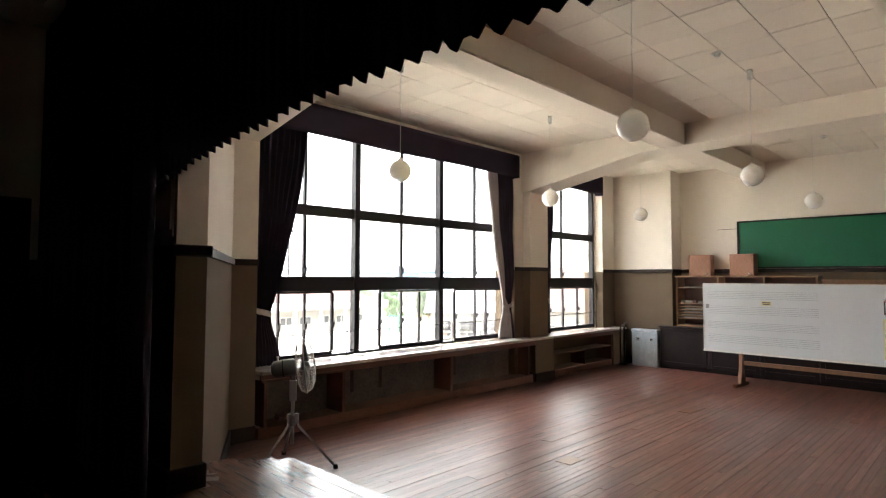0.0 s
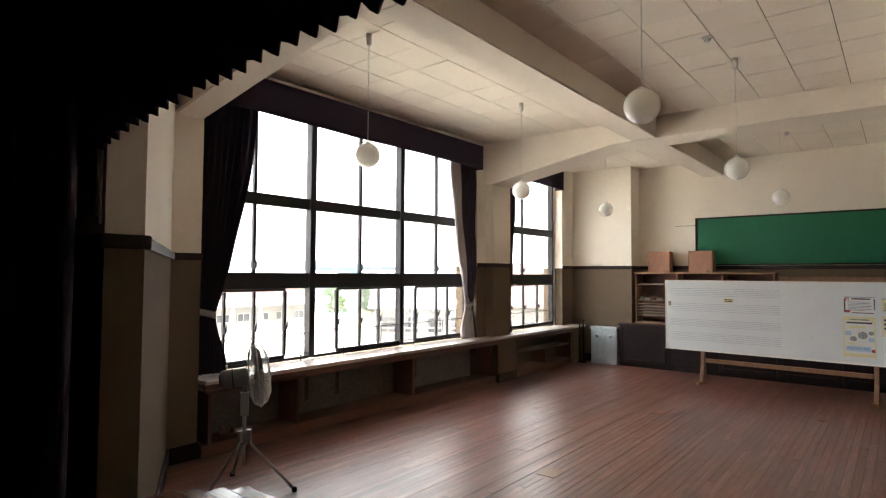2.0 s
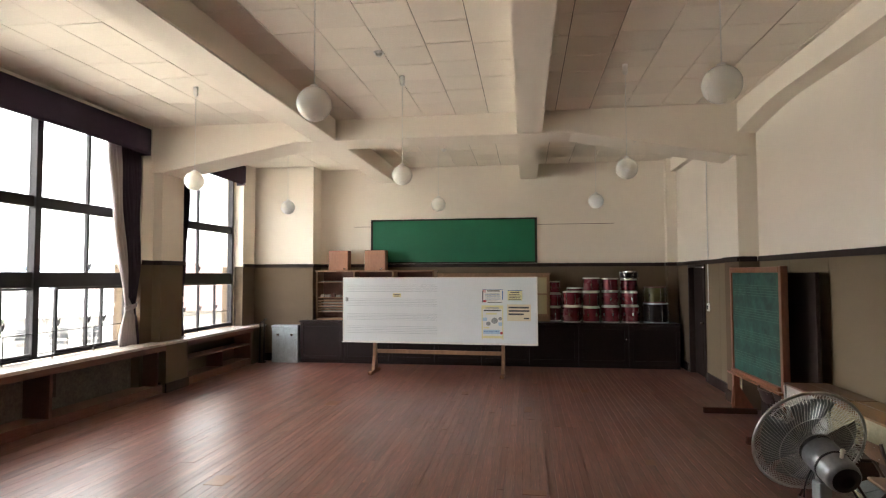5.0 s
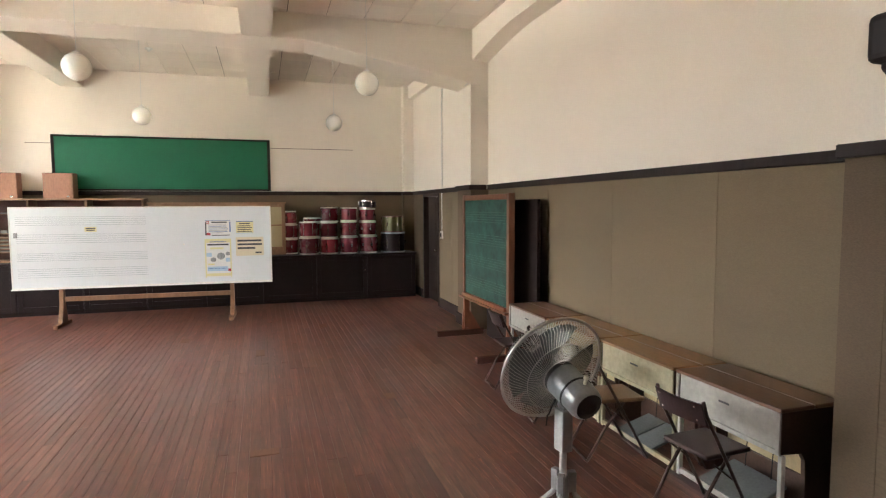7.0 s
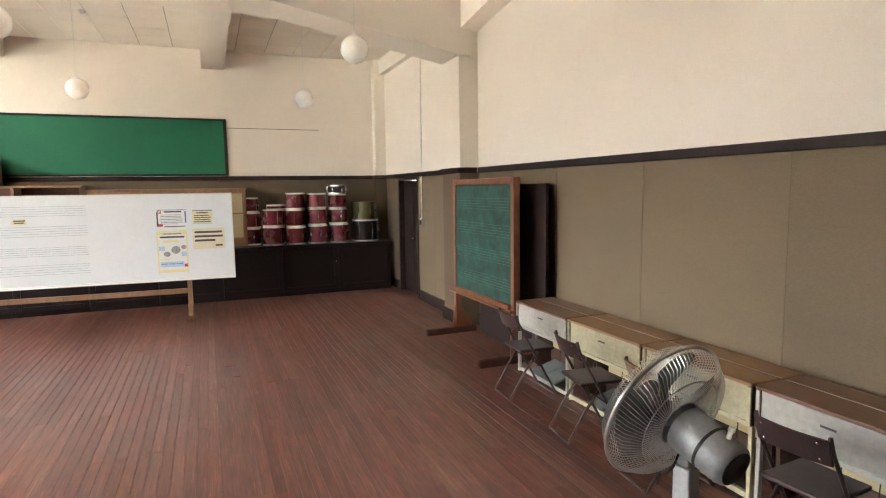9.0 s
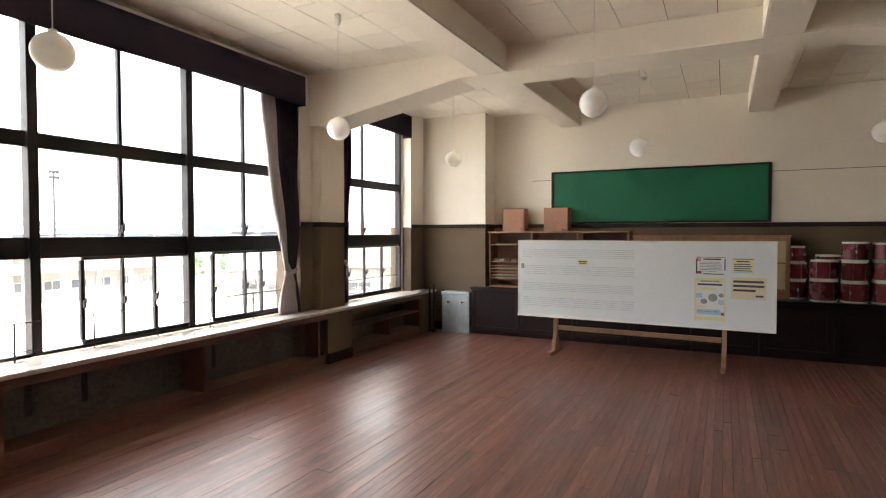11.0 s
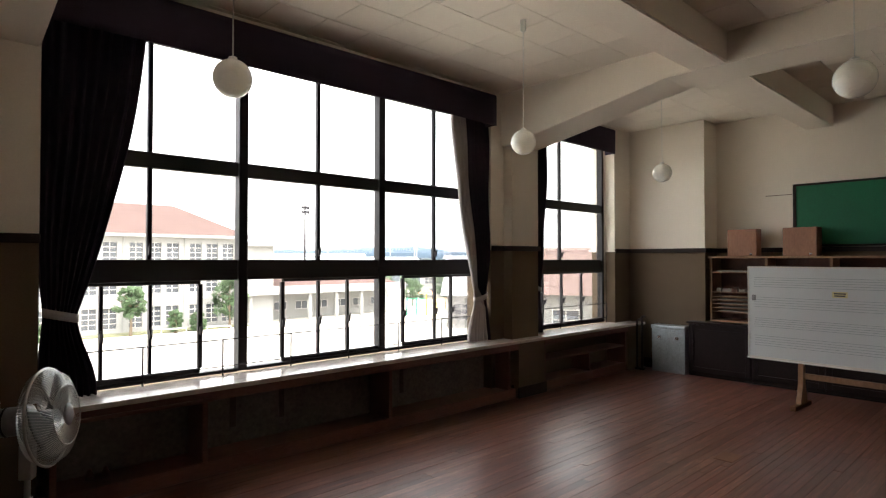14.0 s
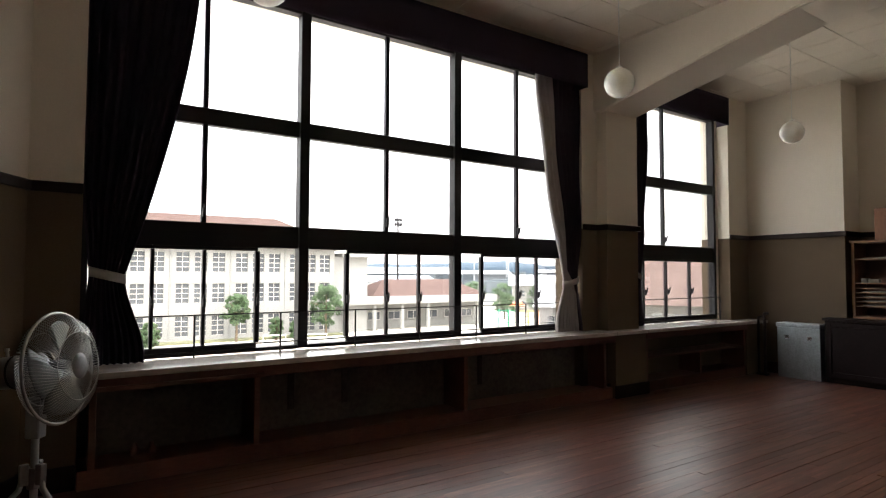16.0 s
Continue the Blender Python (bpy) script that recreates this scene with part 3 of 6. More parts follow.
def low_shelf(x0, x1, divs, mids, label):
    """An open shelf built in under the sill."""
    s = thing("low_shelf", label, "shelf", at=pose(0, 0, 0))
    part("plinth", bbox(x0, x1, 6.20, YG - 0.115, 0.001, 0.13, 0.005, 1), SHELFW, s)
    for x in divs:
        part("divider", bbox(x - 0.022, x + 0.022, 6.185, YG - 0.115, 0.131, 0.654, 0.004, 1), SHELFW, s)
    for a, b, z in mids:
        part("shelf_board", bbox(a, b, 6.20, YG - 0.115, z - 0.012, z + 0.012, 0.003, 1), SHELFW, s)
    return s


low_shelf(W1[0] + 0.005, 8.70, (3.47, 4.56, 6.56, 8.55), (), "empty reddish wooden shelf built in under the window sill")
s2 = low_shelf(9.29, 11.60, (9.32, 11.56), ((9.345, 11.535, 0.42),), "empty reddish wooden shelf with one board under the window")
part("divider", bbox(10.50, 10.53, 6.22, YG - 0.115, 0.131, 0.407, 0.003, 1), SHELFW, s2)
part("front_rail", bbox(9.29, 11.60, 6.16, 6.185, 0.66, SILL - 0.047, 0.003, 1), SHELFW, s2)
solid("shelf_end", bbox(11.605, 12.13, 6.18, YW - 0.001, 0.0, SILL - 0.047), WAINS, "brown wall piece beside the low shelf", "wall", kind="structure")
# dark stains of removed fittings on the concrete
STRIP = mat("stained_strip", (0.07, 0.052, 0.046), 0.9, var=0.4, scale=6, fine=40, bump=0.2)
for x in (4.95, 5.45, 7.0):
    solid("trim_bracket", bbox(x - 0.03, x + 0.03, YG - 0.118, YG - 0.109, 0.28, 0.62, 0.004, 1), STRIP, "dark strip left on the bare concrete", "trim", kind="structure")
for x, z in ((3.75, 0.165), (3.86, 0.16)):
    solid("gas_tap", lathe(bmesh.new(), [(0, -0.034), (0.03, -0.034), (0.034, 0.0), (0.02, 0.02), (0.014, 0.045), (0, 0.05)], 12, Matrix.Translation((x, 6.42, z))), SHELFW, "small brown gas tap fitting on the shelf floor", "tap", True)


# ---------------- curtains ----------------
def cloth(name, cols, rows, fn, material, parent, label="", thick=0.008):
    bm = bmesh.new()
    g = [[bm.verts.new(fn(i / cols, j / rows)) for i in range(cols + 1)] for j in range(rows + 1)]
    for j in range(rows):
        for i in range(cols):
            bm.faces.new((g[j][i], g[j][i + 1], g[j + 1][i + 1], g[j + 1][i]))
    ob = part(name, bm, material, parent, label, smooth=True)
    md = ob.modifiers.new("thickness", "SOLIDIFY")
    md.thickness = thick
    return ob


def ease(a, b, t):
    t = max(0.0, min(1.0, t))
    return a + (b - a) * (t * t * (3 - 2 * t))


def window_curtain(xo, top, tie, bot, ztie, zb, pleats, lining, seed, label):
    """A tied-back curtain: xo is the outer edge, the others the inner edge at the top, at the tie and at the hem."""
    c = thing("curtain", label, "curtain", at=pose(xo, 6.47, zb))
    rnd = random.Random(seed)
    ph = [rnd.uniform(-0.5, 0.5) for _ in range(pleats + 2)]
    zt = 3.95

    def inner(z):
        if z > ztie:
            t = (z - ztie) / (zt - ztie)
            return tie + (top - tie) * (1 - (1 - t) ** 1.6)
        return ease(tie, bot, (ztie - z) / (ztie - zb) * 1.1)

    def outer(z):
        d = abs(z - ztie)
        return xo + (tie - xo) * 0.18 * max(0, 1 - d / 0.5)

    def fn(u, v, shift=0.0):
        z = zb + (zt - zb) * v
        a, b = outer(z), inner(z)
        k = u * pleats
        amp = 0.036 * min(1.0, 0.35 + abs(z - ztie) / 0.8)
        y = amp * math.sin(2 * math.pi * (k + 0.25 * ph[int(k)])) + 0.012 * math.sin(5 * z + 9 * u)
        return (a + (b - a) * u - xo, y + shift, z - zb)

    def fold(v):
        """Share of the width that shows the dark face; the tail below the tie is turned out."""
        if not lining:
            return 1.0
        d = (zb + (zt - zb) * v - ztie) / 0.25
        return 0.18 + 0.52 * max(0.0, min(1.0, 0.5 + d))

    cloth("drape", pleats * 10, 44, lambda u, v: fn(u * fold(v), v), VELVET, c)
    if lining:
        cloth("lining", 50, 44, lambda u, v: fn(fold(v) + 0.004 + u * (0.996 - fold(v)), v), LINING, c, "pale turned-out curtain lining")
    a, b = outer(ztie) - xo, inner(ztie) - xo
    lo, hi = min(a, b) - 0.012, max(a, b) + 0.012
    bm = bmesh.new()
    n = 28
    r0, r1 = [], []
    for k in range(n):
        t = 2 * math.pi * k / n
        x, y = (lo + hi) / 2 + (hi - lo) / 2 * math.cos(t), 0.055 * math.sin(t)
        sl = 0.03 * (1 if bot > xo else -1) * math.cos(t)
        r0.append(bm.verts.new((x, y, ztie - zb - 0.035 - sl)))
        r1.append(bm.verts.new((x, y, ztie - zb + 0.035 - sl)))
    for k in range(n):
        bm.faces.new((r0[k], r0[(k + 1) % n], r1[(k + 1) % n], r1[k]))
    t = part("tieback", bm, LINING, c, "pale cloth tieback band", smooth=True)
    t.modifiers.new("thickness", "SOLIDIFY").thickness = 0.006
    return c


window_curtain(3.395, 4.15, 3.66, 3.80, 1.43, SILL + 0.006, 9, False, 1, "dark purple curtain tied back beside the window")
window_curtain(8.46, 7.75, 8.18, 8.06, 1.36, SILL + 0.006, 8, True, 2, "dark purple curtain with pale lining tied back")
window_curtain(9.42, 9.76, 9.58, 9.62, 1.43, SILL + 0.006, 5, False, 3, "narrow dark purple curtain beside the second window")


def pelmet(x0, x1, label):
    """A flat cloth pelmet box with two short returns."""
    p = thing("pelmet", label, "pelmet", at=pose(x0, 6.22, 3.64))
    w = x1 - x0
    cloth("front_cloth", 60, 6, lambda u, v: (w * u, 0.004 * math.sin(u * w * 7) * (1 - v), 0.39 * v + 0.006 * math.sin(u * w * 2.3) * (1 - v)), VELVET, p)
    for u in (0, w):
        part("return_cloth", bbox(u - 0.006, u + 0.006, 0.012, 0.198, 0.0, 0.39, 0.003, 1), VELVET, p)
    part("top_board", bbox(0.008, w - 0.008, 0.012, 0.198, 0.375, 0.40), SHELFW, p)


pelmet(3.39, 8.34, "long dark purple cloth pelmet above the window")
pelmet(9.34, 11.32, "dark purple cloth pelmet above the second window")

# stage valance and side drapes
val = thing("stage_valance", "black pleated stage valance hanging across the opening", "curtain", at=pose(1.50, YS0 - 0.3, 2.505))
VL = YS1 - YS0 + 0.45
NP = 50


def saw(k):
    f = k % 1.0
    return (f / 0.78) if f < 0.78 else (1 - f) / 0.22


rv = random.Random(7)
vj = [rv.uniform(-0.012, 0.012) for _ in range(80)]
def hem(u):
    """The hem hangs a little lower towards both ends."""
    return 0.138 - 0.034 * (VL * u - 0.3 - (YS1 - YS0) / 2) ** 2


cloth("pleats", NP * 10, 10, lambda u, v: (0.05 * saw(u * NP) * (1 - 0.35 * v), VL * u + 0.006 * math.sin(u * 50), hem(u) + (1.63 - hem(u)) * v + (vj[int(u * NP)] - 0.016 * saw(u * NP)) * (1 - v)), VELVET, val)
part("batten", bbox(-0.02, 0.09, 0, VL, 1.622, 1.638), DARKW, val)
for y0, y1 in ((YS1 - 0.36, YW - 0.09), (YR + 0.04, YS0 - 0.30)):
    leg = thing("stage_drape", "black stage side drape hanging in folds", "curtain", at=pose(1.33, y0, STAGE))
    wd = y1 - y0
    cloth("folds", 140, 12, lambda u, v: (0.05 * math.sin(u * wd * 30) + 0.02 * math.sin(u * 17), wd * u, 0.09 + 3.61 * v), VELVET, leg)
    cloth("hem", 140, 2, lambda u, v: (0.05 * math.sin(u * wd * 30) + 0.02 * math.sin(u * 17), wd * u, 0.003 + 0.086 * v), VELVET, leg, thick=0.014)
    part("track", bbox(-0.03, 0.03, 0, wd, 3.702, 3.725), DARKW, leg)
solid("stage_wing", bbox(-3.4, 1.22, YW - 0.06, YW - 0.02, STAGE, 2.55), DARKW, "dark wooden panelling on the stage side wall", "panel", kind="structure")


# ---------------- the end wall: chalkboard, cupboards, shelves, drums ----------------
cb = thing("chalkboard", "wide green chalkboard in a dark wooden frame on the end wall", "chalkboard", at=pose(XF, 0, 2.062))
part("writing_surface", bbox(-0.022, -0.004, 0.42, 3.91, 0.03, 0.925), GREENB, cb, "plain green writing surface")
for y0, y1, z0, z1 in ((0.37, 3.955, 0.925, 0.957), (0.37, 3.955, 0.0, 0.03), (0.37, 0.42, 0.03, 0.925), (3.91, 3.955, 0.03, 0.925)):
    part("frame_bar", bbox(-0.035, -0.002, y0, y1, z0, z1, 0.004, 1), DARKW, cb)

UNIT = (5.30 + 2.29) / 8
BLACKP = mat("black_painted_wood", (0.016, 0.009, 0.009), 0.5, spec=0.22, var=0.35, scale=2.5, fine=40, bump=0.08)


def cupboard(y0, y1, knob):
    c = thing("low_cupboard", "low black painted wooden cupboard along the end wall", "cupboard", "cupboards along the end wall", pose(11.94, y0, 0))
    w = y1 - y0
    part("body", bbox(0.02, XF - 11.945, 0, w - 0.002, 0.07, 0.835, 0.004, 1), BLACKP, c)
    part("plinth", bbox(0.035, XF - 11.95, 0, w - 0.002, 0.001, 0.069), BLACKP, c)
    for a, b, z0, z1 in ((0.01, 0.08, 0.08, 0.82), (w - 0.082, w - 0.012, 0.08, 0.82), (0.08, w - 0.082, 0.08, 0.15), (0.08, w - 0.082, 0.75, 0.82)):
        part("door_frame", bbox(0.0, 0.019, a, b, z0, z1, 0.004, 1), BLACKP, c)
    part("door_panel", bbox(0.011, 0.0195, 0.081, w - 0.083, 0.151, 0.749), BLACKP, c)
    if knob:
        bm = lathe(bmesh.new(), [(0, 0), (0.012, 0.002), (0.008, 0.014), (0.015, 0.026), (0.012, 0.036), (0, 0.038)], 10, pose(0.0, 0.05, 0.56, 0, -90, 0))
        part("knob", bm, CHROME, c, "small metal knob", True)
    for z in (0.2, 0.68):
        part("hinge", bbox(-0.004, 0.0, w - 0.03, w - 0.016, z - 0.03, z + 0.03), BLACKP, c)
    return c


for k in range(8):
    cupboard(-2.29 + UNIT * k, -2.29 + UNIT * (k + 1), k in (1, 4))
solid("cupboard_top", bbox(11.915, XF - 0.002, -2.305, 5.315, 0.836, 0.87, 0.006), BLACKP, "long black wooden top on the low cupboards", "worktop")


def open_shelf():
    s = thing("open_shelf", "brown wooden open shelf with partitions on the cupboards", "shelf", at=pose(12.22, 2.50, 0.87))
    w, d, h = 2.56, 0.40, 1.05
    part("back", bbox(d - 0.015, d, 0.02, w - 0.02, 0.02, h - 0.03), SHELFW, s)
    part("top_board", bbox(-0.02, d, -0.015, w + 0.015, h - 0.03, h, 0.006), ASH, s)
    part("bottom_board", bbox(0, d, 0, w, 0.0, 0.03, 0.004, 1), ASH, s)
    for y in (0.0, 0.86, 1.70, w - 0.035):
        part("upright", bbox(0, d - 0.016, y, y + 0.035, 0.031, h - 0.031, 0.003, 1), ASH, s)
    for k, z in enumerate((0.16, 0.22, 0.28, 0.34, 0.40, 0.47, 0.79)):
        part("shelf_board", bbox(0.01, d - 0.017, 1.737, w - 0.037, z, z + 0.012), ASH, s)
    for y0, y1 in ((0.037, 0.858), (0.897, 1.698)):
        for z in (0.35, 0.68):
            part("shelf_board", bbox(0.01, d - 0.017, y0, y1, z, z + 0.016), ASH, s)
    return s


open_shelf()
PAPERC = mat("pale_paper", (0.25, 0.225, 0.20), 0.8, var=0.06, bump=0.0)
for k, (y, w, h) in enumerate(((4.93, 0.07, 0.06), (4.82, 0.12, 0.05), (4.70, 0.08, 0.07), (4.58, 0.09, 0.045))):
    solid("paper_box", bbox(12.26, 12.36, y - w / 2, y + w / 2, 0.87 + 0.482, 0.87 + 0.482 + h, 0.004, 1), PAPERC if k != 2 else SHELFW, "small pale paper box on the open shelf", "box", group="boxes on the shelf")
for k in range(5):
    solid("sheet_pile", bbox(12.25, 12.48, 4.45, 4.95, 0.87 + (0.172, 0.232, 0.292, 0.352, 0.802)[k], 0.87 + (0.19, 0.246, 0.305, 0.37, 0.82)[k], 0.003, 1), PAPERC, "flat pile of paper sheets on a shelf board", "paper", group="paper piles")
CLOTH = mat("yellowed_cloth_panel", (0.48, 0.40, 0.24), 0.85, var=0.12, scale=3, fine=90, bump=0.1)


def slide_cabinet():
    s = thing("sliding_cabinet", "brown wooden cabinet with yellowed cloth sliding doors", "cabinet", at=pose(12.24, 0.13, 0.87))
    w, d, h = 2.31, 0.38, 0.98
    part("body", bbox(0.03, d, 0.0, w, 0.0, h - 0.03, 0.004, 1), ASH, s)
    part("top_board", bbox(-0.02, d, -0.015, w + 0.015, h - 0.03, h, 0.006), ASH, s)
    for k in range(3):
        y0 = 0.02 + k * 0.757
        dr = new("sliding_door")
        dr.parent = s
        x = 0.0 if k % 2 else 0.014
        for a, b, z0, z1 in ((y0, y0 + 0.045, 0.10, h - 0.035), (y0 + 0.71, y0 + 0.755, 0.10, h - 0.035), (y0 + 0.045, y0 + 0.71, 0.10, 0.15), (y0 + 0.045, y0 + 0.71, 0.89, h - 0.035), (y0 + 0.045, y0 + 0.71, 0.54, 0.565)):
            part("door_bar", bbox(x - 0.016, x + 0.014, a, b, z0, z1, 0.003, 1), ASH, dr)
        part("door_panel", bbox(x - 0.002, x + 0.006, y0 + 0.046, y0 + 0.709, 0.151, 0.889), CLOTH, dr, "yellowed cloth panel")


slide_cabinet()


def wooden_case(y0, y1, tilt):
    c = thing("wooden_case", "square reddish wooden case standing on the shelf", "case", "wooden cases on the shelf", pose(12.27, (y0 + y1) / 2, 1.92, 0, 0, tilt))
    w = (y1 - y0) / 2
    part("body", bbox(0.012, 0.24, -w, w, 0, 0.425, 0.006), REDPLY, c)
    part("front_panel", bbox(0.0, 0.0115, -w + 0.006, w - 0.006, 0.006, 0.419, 0.003, 1), REDPLY, c)
    part("catch", bbox(-0.008, 0.0, -w + 0.06, -w + 0.10, 0.02, 0.045, 0.002, 1), CHROME, c, "small metal catch")


REDPLY = mat("reddish_plywood", (0.32, 0.155, 0.095), 0.55, var=0.2, scale=2.5, fine=40, stretch=(1, 1, 0.4), bump=0.05)
wooden_case(4.37, 4.80, 1.5)
wooden_case(3.56, 4.01, -2.0)


def drum(x, y, z, r, h, shell=None, label="dark red sparkle drum with white hoops stacked on the cupboard", hoop=None, turn=0):
    shell = shell or DRUM
    d = thing("drum", label, "drum", "stacked drums", pose(x, y, z, 0, 0, turn))
    hoop = hoop or HEAD
    part("shell", lathe(bmesh.new(), [(r * 0.955, 0.012), (r * 0.955, h - 0.012)], 32), shell, d, "", True)
    for z0 in (0.0, h - 0.024):
        part("hoop", lathe(bmesh.new(), [(0.0, z0 + 0.006), (r * 0.93, z0 + 0.006), (r * 0.955, z0), (r, z0), (r, z0 + 0.024), (r * 0.965, z0 + 0.024), (r * 0.94, z0 + 0.019), (0, z0 + 0.019)], 32), hoop, d, "pale drum hoop and head")
    for k in range(6):
        t = 2 * math.pi * (k + 0.3) / 6
        cx, cy = math.cos(t), math.sin(t)
        bm = tube(bmesh.new(), [(cx * r * 1.02, cy * r * 1.02, 0.02), (cx * r * 1.02, cy * r * 1.02, h - 0.02)], 0.004, 5)
        box(bm, cx * r - 0.012, cx * r + 0.012, cy * r - 0.012, cy * r + 0.012, h * 0.42, h * 0.58)
        part("tension_rod", bm, CHROME, d, "chrome tension rod with lug")
    return d


ZB = 0.871
rd = random.Random(3)
for x, y, parts in ((12.18, -0.285, ((0.175, 0.32), (0.165, 0.29))),
                    (12.20, -0.675, ((0.165, 0.30), (0.16, 0.30), (0.165, 0.28))),
                    (12.18, -1.04, ((0.17, 0.32), (0.155, 0.29), (0.16, 0.26))),
                    (12.18, -1.405, ((0.165, 0.33), (0.16, 0.27), (0.155, 0.25))),
                    (12.42, 0.06, ((0.15, 0.29), (0.15, 0.27), (0.145, 0.25)))):
    z = ZB
    for r, h in parts:
        drum(x + rd.uniform(-0.01, 0.01), y + rd.uniform(-0.012, 0.012), z, r, h, turn=rd.uniform(0, 60))
        z += h + 0.001
drum(12.17, -1.40, ZB + 0.853, 0.165, 0.155, BLACKP, "black snare drum with chrome hoops on the drum stack", CHROME)
drum(12.44, -0.36, ZB, 0.15, 0.30)
drum(12.44, -0.36, ZB + 0.301, 0.15, 0.29)
drum(12.43, -0.37, ZB + 0.592, 0.16, 0.09, None, "shallow red drum lying on the drum stack")
drum(12.22, -1.905, ZB, 0.235, 0.385, BLACKP, "large black drum with chrome hoops on the cupboard", GALV)
OLIVE = mat("olive_drum_shell", (0.085, 0.082, 0.020), 0.35, var=0.3, scale=4, fine=80, bump=0.03)
drum(12.24, -1.90, ZB + 0.386, 0.205, 0.315, OLIVE, "olive green drum stacked on the black drum", SHELFW)

# galvanised box and bent wooden rack by the window
mb = thing("metal_box", "tall galvanised steel box with two catches on the floor", "box", at=pose(11.895, 5.33, 0.0))
part("body", bbox(0, 0.23, 0, 0.565, 0.001, 0.715, 0.008), GALV, mb)
part("lid", bbox(-0.012, 0.235, -0.008, 0.577, 0.716, 0.775, 0.012), GALV, mb)
for y in (0.13, 0.43):
    bm = bbox(-0.012, 0.0, y - 0.03, y + 0.03, 0.555, 0.60, 0.004, 1)
    tube(bm, [(-0.016, y - 0.026, 0.59), (-0.022, y - 0.02, 0.555), (-0.022, y + 0.02, 0.555), (-0.016, y + 0.026, 0.59)], 0.005, 6)
    part("catch", bm, CHROME, mb, "bright metal catch")
rk = thing("wooden_rack", "dark bent wooden rack standing at the sill end", "rack", at=pose(11.80, 6.02, 0))
part("arch", tube(bmesh.new(), [(0.0, 0.0, 0.001), (0, 0, 0.78), (0.02, 0.02, 0.86), (0.10, 0.05, 0.885), (0.20, 0.06, 0.885)], 0.022, 8), DARKW, rk, "", True)
part("arch", tube(bmesh.new(), [(0.0, 0.09, 0.001), (0, 0.09, 0.76), (0.02, 0.1, 0.83), (0.12, 0.10, 0.84)], 0.018, 8), DARKW, rk, "", True)
part("foot_bar", bbox(-0.03, 0.05, -0.03, 0.12, 0.001, 0.035, 0.006), DARKW, rk)

# ---------------- the white board with music staves ----------------
P0, P1 = Vector((10.944, 4.04, 0)), Vector((10.767, 0.41, 0))
wang = math.degrees(math.atan2((P0 - P1).y, (P0 - P1).x)) - 90
wb = thing("music_whiteboard", "large white music board with staves on a wooden stand", "whiteboard", at=pose(P1.x, P1.y, 0, 0, 0, wang))
WL = (P0 - P1).length
part("surface", bbox(-0.004, 0.022, 0.018, WL - 0.018, 0.59, 1.757), WHITEB, wb, "glossy white enamel surface")
for y0, y1, z0, z1 in ((0, WL, 1.757, 1.776), (0, WL, 0.567, 0.590), (0, 0.018, 0.590, 1.757), (WL - 0.018, WL, 0.590, 1.757)):
    part("frame_bar", bbox(-0.012, 0.030, y0, y1, z0, z1, 0.003, 1), WHITEP, wb)
part("tray", bbox(-0.055, -0.013, 0.0, WL, 0.562, 0.574, 0.003, 1), WHITEP, wb)
INK = mat("grey_staff_line", (0.30, 0.36, 0.40), 0.5, bump=0)
for z1, z0 in ((1.63, 1.51), (1.37, 1.245), (1.095, 0.985), (0.865, 0.74)):
    st = new("staff")
    st.parent = wb
    for k in range(5):
        z = z0 + (z1 - z0) * k / 4
        part("staff_line", bbox(-0.0055, -0.0042, 1.82, 3.55, z - 0.0018, z + 0.0018), INK, st)
for y in (0.62, 3.02):
    ft = part("foot", bbox(-0.26, 0.30, y - 0.035, y + 0.035, 0.001, 0.06, 0.012, 2), ASH, wb)
    bm = bmesh.new()
    prof = [(-0.10, 0.061), (0.14, 0.061), (0.075, 0.30), (0.06, 0.62), (-0.003, 0.62), (-0.02, 0.30)]
    a = [bm.verts.new((px + 0.03, y - 0.028, pz)) for px, pz in prof]
    b = [bm.verts.new((px + 0.03, y + 0.028, pz)) for px, pz in prof]
    bm.faces.new(a)
    bm.faces.new(b[::-1])
    for k in range(6):
        bm.faces.new((a[k], b[k], b[(k + 1) % 6], a[(k + 1) % 6]))
    bmesh.ops.recalc_face_normals(bm, faces=bm.faces[:])
    part("leg", bm, ASH, wb)
    part("back_post", bbox(0.032, 0.075, y - 0.028, y + 0.028, 0.622, 1.74, 0.004, 1), ASH, wb)
part("stretcher", bbox(0.03, 0.07, 0.655, 2.985, 0.365, 0.435, 0.005, 1), ASH, wb)

PAPER = mat("poster_paper", (0.75, 0.76, 0.76), 0.6, var=0.03, bump=0)
YELLOW = mat("pale_yellow_paper", (0.74, 0.69, 0.40), 0.6, var=0.08, bump=0)
BUFF = mat("buff_paper", (0.72, 0.65, 0.50), 0.65, var=0.06, bump=0)
BLUEI = mat("blue_print", (0.10, 0.20, 0.42), 0.6, var=0.1, bump=0)
DARKI = mat("dark_print", (0.07, 0.07, 0.08), 0.6, var=0.1, bump=0)
REDI = mat("red_print", (0.45, 0.05, 0.07), 0.6, bump=0)
GREYI = mat("grey_photo_print", (0.30, 0.31, 0.33), 0.6, var=0.5, scale=30, bump=0)
CYANI = mat("pale_blue_print", (0.42, 0.58, 0.74), 0.6, bump=0)


